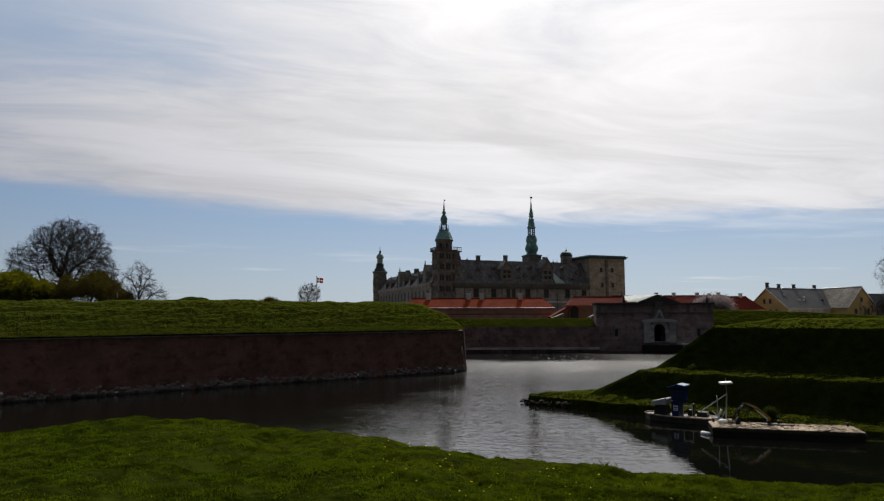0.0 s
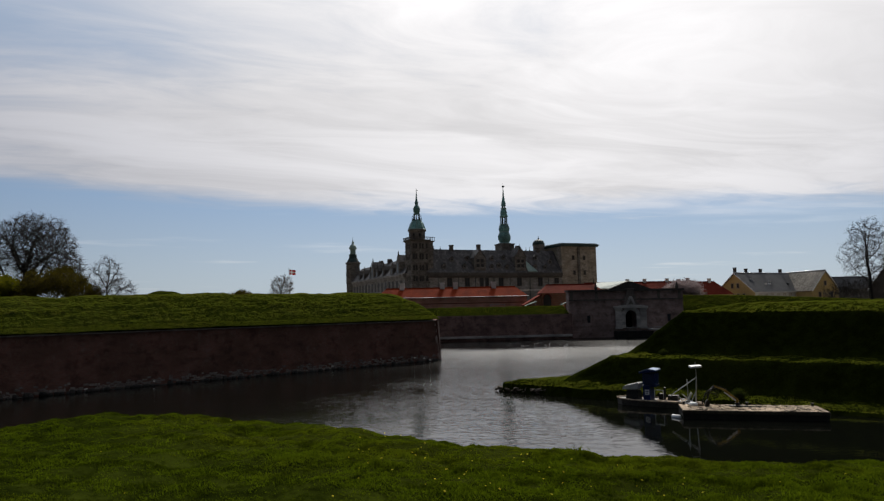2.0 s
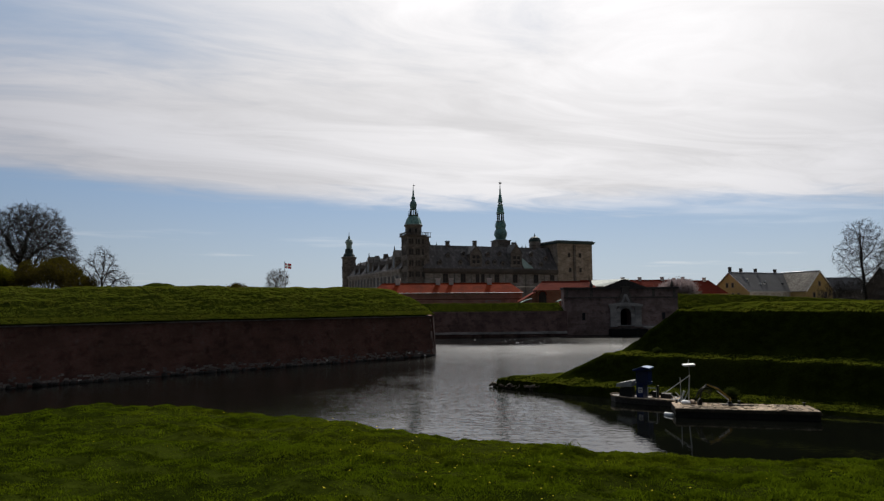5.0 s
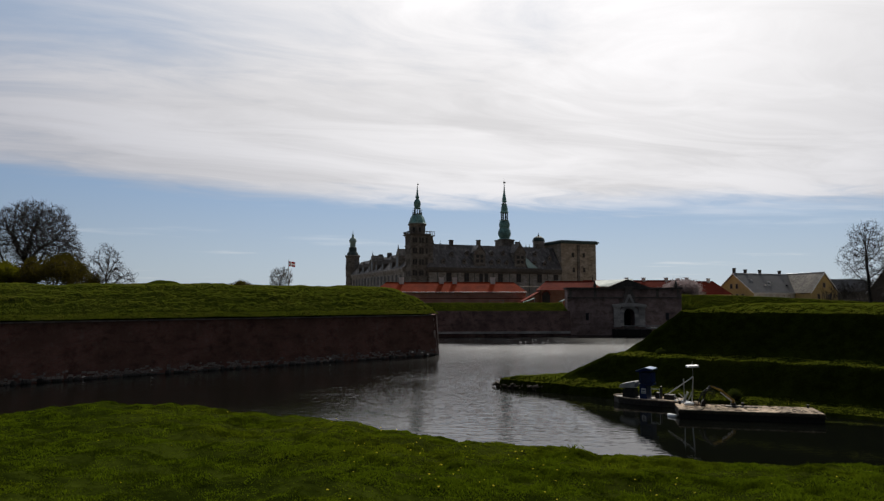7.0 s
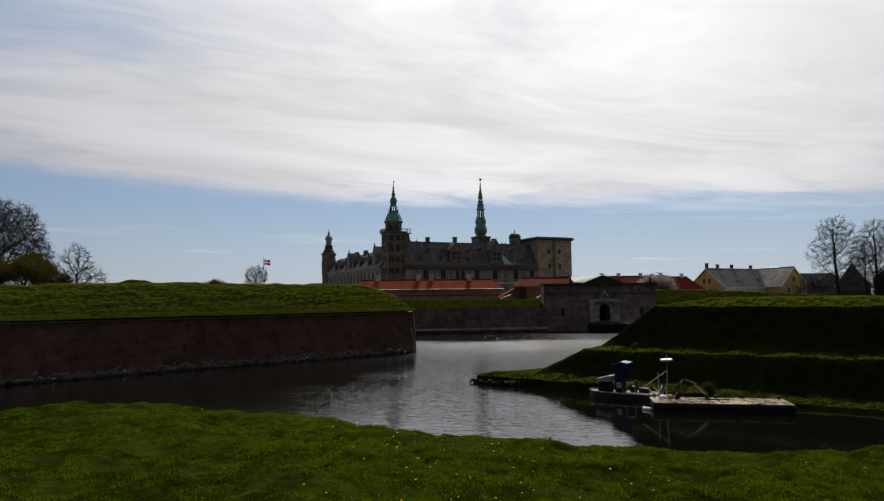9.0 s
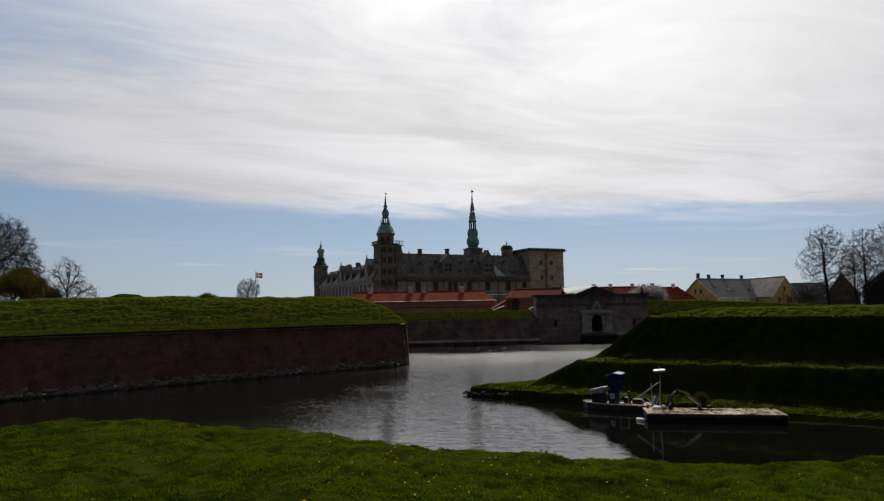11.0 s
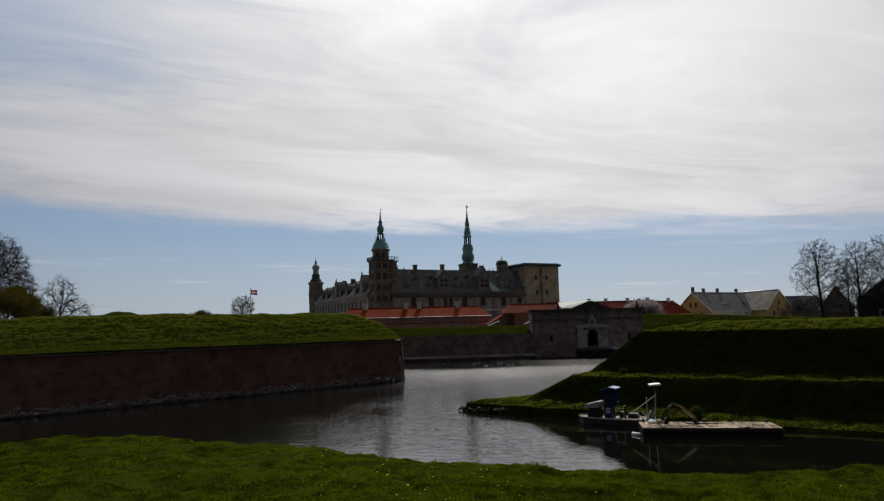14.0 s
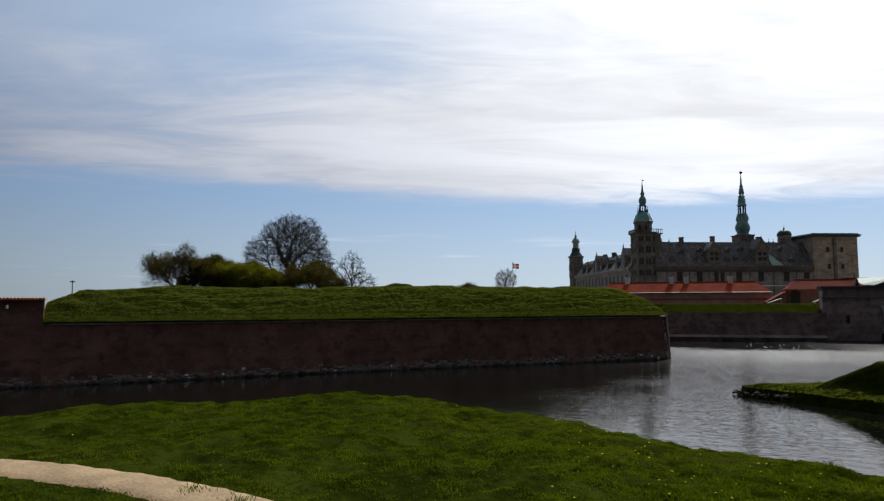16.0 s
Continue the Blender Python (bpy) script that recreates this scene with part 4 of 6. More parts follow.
part("gallery", Geo().lathe([(1.95, 41.85), (2.05, 42.0), (2.05, 42.25), (1.9, 42.3)], TX, TY, 8, OCT), DARK_COPPER, tower, "dark gallery under the lantern")

part("tower_cap", Geo().lathe([(1.35, 44.5), (1.45, 44.75), (1.12, 45.0), (1.3, 45.6), (1.45, 46.3), (1.4, 47.0), (1.12, 47.7), (0.78, 48.2), (0.58, 48.6), (0.8, 49.1), (0.82, 49.4), (0.5, 49.9), (0.38, 50.8), (0.28, 52.0), (0.16, 53.0), (0.08, 54.3)], TX, TY, 12), COPPER, tower, "green copper onion cap")
part("vane", Geo().box(TX, TX + 0.6, TY - 0.03, TY + 0.03, 54.3, 54.7).lathe([(0.05, 53.2), (0.22, 53.45), (0.05, 53.7), (0.03, 55.3)], TX, TY, 6), IRON, tower)

# the tall spire behind the front wing
SX, SY = 50.2, 14.0
spire = part("spire_tower", Geo().box(SX - 3.1, SX + 3.1, SY - 3.1, SY + 3.1, 20, 33.7).box(SX - 3.35, SX + 3.35, SY - 3.35, SY + 3.35, 33.7, 34.2), TOWER_STONE, castle, "dark square tower under the spire")
part("spire", Geo().lathe([(3.1, 34.2), (2.6, 34.5), (2.15, 34.9), (2.35, 35.5), (2.72, 36.2), (2.86, 37.0), (2.76, 37.9), (2.45, 38.7), (2.12, 39.3), (2.15, 39.8), (2.38, 40.4), (2.42, 41.2), (2.15, 42.1), (1.85, 42.5), (2.05, 42.7), (1.85, 42.95)], SX, SY, 16), COPPER, spire, "bulbous green copper spire")
for z, r_ in ((34.25, 3.05), (39.35, 2.2), (42.6, 2.08), (46.55, 1.85), (50.0, 1.3)):
    part("band", Geo().lathe([(r_ - 0.05, z), (r_ + 0.05, z + 0.1), (r_ - 0.05, z + 0.22)], SX, SY, 16), PALE_COPPER, spire)
for i in range(8):
    a = math.pi / 4 * i + 0.05
    part("lantern_column", Geo().lathe([(0.28, 42.8), (0.22, 43.1), (0.22, 46.0), (0.3, 46.3)], SX + 1.42 * math.cos(a), SY + 1.42 * math.sin(a), 5), DARK_COPPER, spire)
    part("lantern_column", Geo().lathe([(0.13, 50.1), (0.12, 51.3)], SX + 0.72 * math.cos(a), SY + 0.72 * math.sin(a), 5), DARK_COPPER, spire)
part("spire_bulb", Geo().lathe([(1.75, 46.2), (1.9, 46.6), (1.55, 46.9), (1.46, 47.5), (1.5, 48.2), (1.32, 49.0), (1.12, 49.6), (1.28, 50.0), (1.1, 50.15)], SX, SY, 16), COPPER, spire, "upper bulb of green copper")
part("spire_tip", Geo().lathe([(0.95, 51.2), (1.12, 51.45), (0.98, 51.8), (0.96, 52.5), (0.78, 53.3), (0.58, 54.0), (0.66, 54.35), (0.42, 54.9), (0.36, 56.0), (0.24, 57.4), (0.12, 58.8), (0.08, 60.0)], SX, SY, 14), COPPER, spire, "needle of green copper")
part("vane", Geo().box(SX - 0.5, SX + 0.7, SY - 0.03, SY + 0.03, 59.6, 60.3).lathe([(0.05, 59.0), (0.28, 59.3), (0.05, 59.6), (0.03, 61.6)], SX, SY, 6), IRON, spire)

# domed stair turret beside the great tower
dome = part("stair_turret", Geo().lathe([(2.5, 22), (2.5, 33.5), (2.75, 33.6), (2.75, 33.9)], 66.6, 12.5, 12), ASHLAR, castle, "round stair turret")
part("dome", Geo().lathe([(2.75, 33.9), (2.7, 34.6), (2.2, 35.6), (1.2, 36.2), (0.4, 36.45), (0.3, 36.9), (0.12, 37.2), (0.05, 38.0)], 66.6, 12.5, 12), DARK_COPPER, dome, "dark copper dome")

# the great square tower
great = part("great_tower", Geo().box(70.4, 88.2, -0.3, 17.6, G0, 32.2), GREAT_STONE, castle, "broad plain pale sandstone tower")
part("great_roof", Geo().box(69.7, 88.9, -1.0, 18.3, 32.2, 32.7).box(69.4, 89.3, -1.3, 18.6, 32.7, 33.2).box(69.8, 88.8, -0.9, 18.2, 33.2, 33.7, 0.4), DARK_COPPER, great, "flat dark roof with wide eaves")
for x, z in ((76.2, 26.5), (81.8, 26.5), (76.6, 20.0), (81.9, 20.0), (77.0, 13.5), (82.0, 13.5)):
    window_part(great, x, z, 0.9, 1.6, -0.3)
part("buttress", Geo().box(78.4, 79.5, -0.75, -0.25, G0, 31.8), TOWER_STONE, great, "dark flat buttress")
for y in (6.0, 12.0):
    window_part(great, y, 27, 0.9, 1.5, 70.4, axis="y")

# ---- the outer gate ----
gate = thing("city_gate", "dark brick moat gate with a pale stone portal", "gate", pose(26.3, 141.0, 0, 0, 0, 1.0))
AX = 12.85
g = Geo()
arch_pts = [(AX + 1.15 * math.cos(a), 4.4 + 1.15 * math.sin(a)) for a in np.linspace(0, math.pi, 11)]
g.prism([(0, -1.9), (AX - 1.15, -1.9)] + arch_pts[::-1] + [(AX + 1.15, -1.9), (24.0, -1.9), (24.0, 9.7), (0, 9.7)], 0, 3.0)
gw = part("gate_wall", g, GATE_BRICK, gate, "weathered dark brick front")
part("threshold", Geo().box(AX - 1.15, AX + 1.15, 0.06, 2.9, -1.9, 1.9), STONE, gate)
part("passage", Geo().box(AX - 1.6, AX + 1.6, 2.9, 9.0, 1.5, 1.9).box(AX - 1.9, AX - 1.15, 3.0, 9, 1.9, 6).box(AX + 1.15, AX + 1.9, 3.0, 9, 1.9, 6).box(AX - 1.9, AX + 1.9, 3.0, 9, 5.6, 6.2).box(AX - 1.9, AX + 1.9, 9, 9.3, 1.5, 6.2), SHADOW_HOLE, gate, "dark vaulted passage")
part("gate_pediment", Geo().prism([(AX - 5.2, 9.7), (AX + 5.2, 9.7), (AX + 0.7, 11.45), (AX, 11.65), (AX - 0.7, 11.45)], 0.05, 1.4), DARK_STONE, gate, "low dark gable over the gate")
part("cornice", Geo().box(-0.25, 24.25, -0.3, 3.2, 9.55, 9.95), DARK_STONE, gate)
part("string_course", Geo().box(-0.05, 24.05, -0.12, 0.1, 7.65, 7.95), STONE, gate)
for x in (0.6, 5.8, 18.9, 23.3):
    part("wall_panel", Geo().box(x - 0.28, x + 0.28, -0.09, 0.05, 7.95, 9.5), STONE, gate)
for x in (AX - 2.6, AX + 2.6):
    p = part("pilaster", Geo().box(x - 0.62, x + 0.62, -0.4, 0.1, 2.0, 5.6).box(x - 0.74, x + 0.74, -0.48, 0.1, 1.7, 2.2).box(x - 0.78, x + 0.78, -0.5, 0.1, 5.6, 5.95), GATE_PALE, gate, "pale stone pilaster")
    for z in (2.7, 3.4, 4.1, 4.8):
        part("block", Geo().box(x - 0.68, x + 0.68, -0.46, -0.38, z, z + 0.35, 0.02), GATE_PALE, p)
g = Geo()
for i in range(10):
    (xa, za), (xb, zb) = arch_pts[i], arch_pts[i + 1]
    o = lambda x, z: (AX + (x - AX) * 1.75, 4.4 + (z - 4.4) * 1.6)
    part("voussoir", Geo().prism([(xb, zb), (xa, za), o(xa, za), o(xb, zb)], -0.3 - 0.04 * (i % 2), 0.05), GATE_PALE, gate)
for k in (-1, 1):
    for j in range(4):
        part("jamb_stone", Geo().box(AX + min(k * 1.15, k * 2.0), AX + max(k * 1.15, k * 2.0), -0.3 - 0.04 * (j % 2), 0.05, 1.9 + 0.625 * j, 2.51 + 0.625 * j, 0.01), GATE_PALE, gate)
part("entablature", Geo().prism([(AX - 3.5, 5.95), (AX + 3.5, 5.95), (AX + 3.6, 6.35), (AX + 2.0, 6.6), (AX, 6.75), (AX - 2.0, 6.6), (AX - 3.6, 6.35)], -0.6, 0.1), GATE_PALE, gate)
part("crest_relief", Geo().prism([(AX - 2.0, 6.7), (AX + 2.0, 6.7), (AX + 1.3, 7.0), (AX + 1.05, 7.6), (AX + 1.25, 8.2), (AX + 0.8, 8.8), (AX, 9.2), (AX - 0.8, 8.8), (AX - 1.25, 8.2), (AX - 1.05, 7.6), (AX - 1.3, 7.0)], -0.4, 0.05), STONE, gate, "carved stone relief over the arch")
part("crest_relief", Geo().box(AX - 0.75, AX + 0.75, -0.35, 0.05, 8.7, 9.9).box(AX - 0.95, AX + 0.95, -0.42, 0.05, 9.9, 10.15), STONE, gate)
part("crest_relief", Geo().prism([(AX - 1.0, 6.75), (AX - 0.55, 6.75), (AX, 7.9), (AX + 0.55, 6.75), (AX + 1.0, 6.75), (AX + 0.25, 8.5), (AX - 0.25, 8.5)], -0.5, -0.38), GATE_PALE, gate, "pale carved gablet")
for x in (4.05, 20.9):
    part("loophole", Geo().box(x - 0.32, x + 0.32, -0.03, 0.06, 3.1, 4.6), GLASS, gate)
part("gate_top_ball", Geo().lathe([(0.2, 9.9), (0.4, 10.3), (0.25, 10.7), (0.08, 11.4)], 6.0, 1.0, 8), DARK_STONE, gate)
part("gate_top_ball", Geo().lathe([(0.2, 9.9), (0.4, 10.3), (0.25, 10.7), (0.08, 11.4)], 23.2, 1.0, 8), DARK_STONE, gate)
bridge = thing("bridge", "low dark timber bridge leading to the gate arch", "bridge", pose(26.3, 141.0, 0, 0, 0, 1.0))
part("deck", Geo().box(AX + 3.3, AX + 11, -3.6, -0.55, 1.45, 1.75), PALE, bridge, "pale worn bridge deck")
part("rail", Geo().box(AX - 2.0, AX + 11, -3.6, -3.45, 2.05, 2.15), STEEL, bridge)
for i in range(5):
    part("pile", Geo().lathe([(0.2, -1.9), (0.18, 1.45)], AX - 1.6 + i * 3, -3.2, 8), TAR, bridge)
# coloured black to stand for the dark void below the deck
part("abutment", Geo().box(AX - 3.6, AX + 3.6, -3.3, -0.05, -1.9, 1.3), TAR, bridge, "abutment coloured black as the shade under the bridge")

# ---- houses beyond the moat ----
def hip_house(name, label, m, length, width, base, eave, ridge, hip, wall_mat, roof_mat, category="house", band=True, overhang=0.4):
    """A long low house; local x runs along it, y across. hip: how far the ridge stops short of either end."""
    ob = thing(name, label, category, m)
    part("wall", Geo().box(0, length, 0, width, base, eave), wall_mat, ob)
    o, g = overhang, Geo()
    g.v = [(-o, -o, eave), (length + o, -o, eave), (length + o, width + o, eave), (-o, width + o, eave), (hip, width / 2, ridge), (length - hip, width / 2, ridge)]
    g.f = [(3, 2, 1, 0), (0, 1, 5, 4), (1, 2, 5), (2, 3, 4, 5), (3, 0, 4)]
    part("roof", g, roof_mat, ob)
    part("ridge_cap", Geo().tube((hip, width / 2, ridge + 0.03), (length - hip, width / 2, ridge + 0.03), 0.13, 0.13, 6), roof_mat, ob)
    if band:
        fl_ = Geo()
        fl_.v = [(x, y, z) for x in (-o, length + o) for y, z in ((-o - 0.11, eave - 0.02), (-o - 0.11, eave + 0.02), (-o, eave + 0.08), (-o, eave + 0.03))]
        fl_.f = [(0, 1, 2, 3), (7, 6, 5, 4), (0, 4, 5, 1), (1, 5, 6, 2), (2, 6, 7, 3), (3, 7, 4, 0)]
        part("gutter", fl_, WHITE, ob, "white eave gutter")
        part("eave_board", Geo().box(-o, length + o, -o - 0.05, -o, eave - 0.14, eave - 0.04), OLD_TILE, ob, "dark eave board")
    return ob


def chimney(parent, x, y, z0, z1, mat, s=0.55):
    c = part("chimney", Geo().box(x - s, x + s, y - s * 0.8, y + s * 0.8, z0, z1), mat, parent)
    part("chimney_cap", Geo().box(x - s * 1.15, x + s * 1.15, y - s, y + s, z1 - 0.12, z1 + 0.1), mat, c)


barracks = hip_house("barracks", "long low brick barracks with a red tile roof", pose(-16.6, 165.5, 0), 37.2, 8.0, 5.9, 9.3, 11.75, 2.4, BARRACK_BRICK, RED_TILE, "barracks")
for x in (6.4, 16.5, 19.8, 29.4):
    chimney(barracks, x, 3.8, 10.9, 12.95, WHITE, 0.55)
part("string_course", Geo().box(0, 37.2, -0.08, 0.05, 7.7, 7.85), OLD_TILE, barracks)
part("rail", Geo().box(28, 31.5, -3.1, -3.0, 7.3, 7.4).box(28, 28.1, -3.1, -3.0, 6.3, 7.3).box(31.4, 31.5, -3.1, -3.0, 6.3, 7.3), STEEL, barracks)

store = hip_house("store_house", "low brick guard house with red tiles and an arched door", pose(23.1, 157.5, 0), 14.5, 7.0, 5.8, 9.7, 11.75, 1.6, WARM_BRICK, OLD_TILE, band=False, overhang=0.3)
part("door", Geo().prism([(0.35, 5.8), (2.15, 5.8), (2.15, 8.5), (1.8, 9.15), (1.25, 9.4), (0.7, 9.15), (0.35, 8.5)], -0.05, 0.3), SHADOW_HOLE, store, "dark arched doorway")
part("door_arch", Geo().prism([(0.1, 8.5), (0.35, 8.5), (0.7, 9.15), (1.25, 9.4), (1.8, 9.15), (2.15, 8.5), (2.4, 8.5), (1.95, 9.35), (1.25, 9.65), (0.55, 9.35)], -0.12, 0.1), OLD_TILE, store)
part("lean_to", Geo().prism([(-3.9, 5.8), (-0.05, 5.8), (-0.05, 9.2), (-3.9, 7.0)], 0.4, 6.0), WARM_BRICK, store, "brick lean-to")
part("lean_to_roof", Geo().prism([(-4.2, 6.85), (0.0, 9.25), (0.0, 9.5), (-4.2, 7.1)], 0.0, 6.4), OLD_TILE, store, "sloping red tile roof")
shed = thing("tent_roof", "pale grey-green canopy beside the guard house", "canopy", pose(27.0, 153.0, 0))
part("roof", Geo().prism([(0, 6.9), (3.6, 8.4), (3.6, 8.6), (0, 7.05)][::-1], 0, 3.0), PALE_COPPER, shed)
part("post", Geo().lathe([(0.08, 5.8), (0.08, 6.95)], 0.3, 0.3, 6), STEEL, shed)
part("post", Geo().lathe([(0.08, 5.8), (0.08, 8.4)], 3.4, 0.3, 6), STEEL, shed)
shed2 = thing("tent_roof", "small pale canopy on the bank", "canopy", pose(18.6, 152.5, 0))
part("roof", Geo().prism([(0, 6.75), (2.6, 7.7), (2.6, 7.85), (0, 6.9)][::-1], 0, 2.4), PALE_COPPER, shed2)
part("post", Geo().lathe([(0.07, 5.8), (0.07, 7.7)], 2.4, 0.3, 6), STEEL, shed2)
part("post", Geo().lathe([(0.07, 5.8), (0.07, 6.8)], 0.2, 0.3, 6), STEEL, shed2)
long_house = hip_house("long_house", "long house with a dark red tile roof", pose(37.0, 181.0, 0), 34.0, 9.0, 5.8, 9.6, 12.75, 2.0, GATE_BRICK, OLD_TILE, band=False)
for x in (13.9, 18.6, 24.8, 30.5):
    chimney(long_house, x, 4.5, 11.8, 13.5, WHITE, 0.42)
pale_house = thing("pale_roof_house", "house with a pale metal roof behind the gate", "house", pose(39.4, 173.0, 0))
part("wall", Geo().box(0, 7.0, 0.5, 6, 5.8, 10.9), PLASTER, pale_house)
sheet = Geo()
sheet.v = [(-0.6, -0.5, 10.9), (10.5, -0.5, 10.9), (10.5, 3.4, 12.9), (0.6, 3.4, 12.5), (-0.6, -0.5, 10.75), (10.5, -0.5, 10.75), (10.5, 3.4, 12.75), (0.6, 3.4, 12.35)]
sheet.f = [(0, 1, 2, 3), (7, 6, 5, 4), (0, 4, 5, 1), (1, 5, 6, 2), (2, 6, 7, 3), (3, 7, 4, 0)]
part("roof", sheet, PALE_COPPER, pale_house, "pale green metal roof")
part("chimney", Geo().lathe([(0.22, 10.6), (0.18, 12.6), (0.05, 13.4)], -0.5, 0.4, 6), DARK_STONE, pale_house)
red_house = hip_house("red_roof_house", "house with a deep red tile roof", pose(73.0, 228.0, 0), 25.0, 9.0, 5.8, 9.4, 13.9, 4.2, OCHRE, OLD_TILE, band=False)
for x in (8.5, 19.0):
    chimney(red_house, x, 4.5, 12.9, 14.9, WHITE, 0.5)


def gable_house(name, label, apex, turn, length, half, base, eave, ridge, wall_mat, roof_mat):
    """A gabled house; its near gable stands at apex, the ridge runs along local x."""
    ob = thing(name, label, "house", pose(apex[0], apex[1], 0, 0, 0, turn))
    g = Geo().prism([(-half, base), (half, base), (half, eave), (0, ridge - 0.15), (-half, eave)], 0, length)
    g.v = [(b, a, c) for a, b, c in g.v]
    g.f = [q[::-1] for q in g.f]
    part("wall", g, wall_mat, ob)
    s = (ridge - eave) / half
    for k in (-1, 1):
        g = Geo()
        y1 = k * (half + 0.5)
        z1 = eave - 0.5 * s
        g.v = [(-0.5, 0, ridge), (length + 0.5, 0, ridge), (length + 0.5, y1, z1), (-0.5, y1, z1), (-0.5, 0, ridge + 0.2), (length + 0.5, 0, ridge + 0.2), (length + 0.5, y1, z1 + 0.2), (-0.5, y1, z1 + 0.2)]
        g.f = [(0, 1, 2, 3), (7, 6, 5, 4), (0, 4, 5, 1), (1, 5, 6, 2), (2, 6, 7, 3), (3, 7, 4, 0)]
        part("roof", g, roof_mat, ob)
        part("verge_board", Geo().tube((-0.55, 0, ridge), (-0.55, y1, z1), 0.14, 0.14, 4), WHITE, ob)
    part("ridge_cap", Geo().tube((-0.5, 0, ridge + 0.2), (length + 0.5, 0, ridge + 0.2), 0.16, 0.16, 10), STEEL, ob, "pale ridge cap", True)
    part("gutter", Geo().box(-0.5, length + 0.5, -half - 0.75, -half - 0.5, eave - 0.5 * s - 0.15, eave - 0.5 * s + 0.1), WHITE, ob, "white gutter")
    return ob


big = gable_house("yellow_house", "ochre plastered house with a grey slate roof", (104.2, 240), 25.5, 29.5, 8.0, 5.5, 10.4, 16.9, OCHRE, SLATE)
for x, z in ((0.9, 18.9), (6.5, 18.5), (14.0, 18.5), (24.5, 18.4)):
    chimney(big, x, 0.6, 15.8, z, DARK_STONE, 0.45)
for x, z, c in ((4.5, 14.2, WHITE), (9.0, 12.6, WHITE), (11.0, 12.6, WHITE), (12.8, 13.6, WHITE), (20.5, 12.6, GLASS)):
    y = -8.0 * (16.9 - z) / 6.5
    part("skylight", Geo().box(x - 0.35, x + 0.35, y - 0.4, y + 0.2, z + 0.0, z + 0.55), c, big)
for y, z in ((-3.6, 8.0), (-1.2, 8.0), (1.2, 8.0), (3.6, 8.0), (-1.2, 11.6), (1.2, 11.6)):
    window_part(big, y, z, 1.0, 1.6, 0.0, PLASTER, axis="y")
for i in range(9):
    window_part(big, 2.5 + i * 3.1, 7.6, 1.0, 1.6, -8.0, PLASTER)
part("frieze", Geo().box(0.3, 29.2, -8.07, -7.99, 8.3, 10.3), WHITE, big, "white painted band under the eaves")
wing = gable_house("yellow_wing", "ochre gabled wing with a weathered grey roof", (134.0, 236), 105.0, 17.0, 5.6, 5.5, 10.5, 17.1, OCHRE, WORN_ROOF)
window_part(wing, 0.0, 12.0, 1.0, 1.5, 0.0, PLASTER, axis="y")
window_part(wing, -2.5, 8.0, 1.0, 1.6, 0.0, PLASTER, axis="y")
window_part(wing, 2.5, 8.0, 1.0, 1.6, 0.0, PLASTER, axis="y")
hip_house("dark_house", "low dark house with a grey roof behind bare trees", pose(135.0, 240, 0), 22.0, 10.0, 5.5, 10.5, 15.0, 3.0, TOWER_STONE, SLATE, band=False)
barn = gable_house("dark_barn", "dark timber barn beside the rampart", (110.5, 150), 54.0, 14.0, 5.6, 5.0, 11.1, 15.4, DARK_STONE, TAR)
window_part(barn, 0.3, 7.0, 1.6, 1.3, 0.0, WHITE, axis="y")
gable_house("dark_gable_house", "dark gabled house behind the bare trees", (131.8, 200), 57.0, 12.0, 4.6, 5.0, 10.0, 16.7, DARK_STONE, TAR)


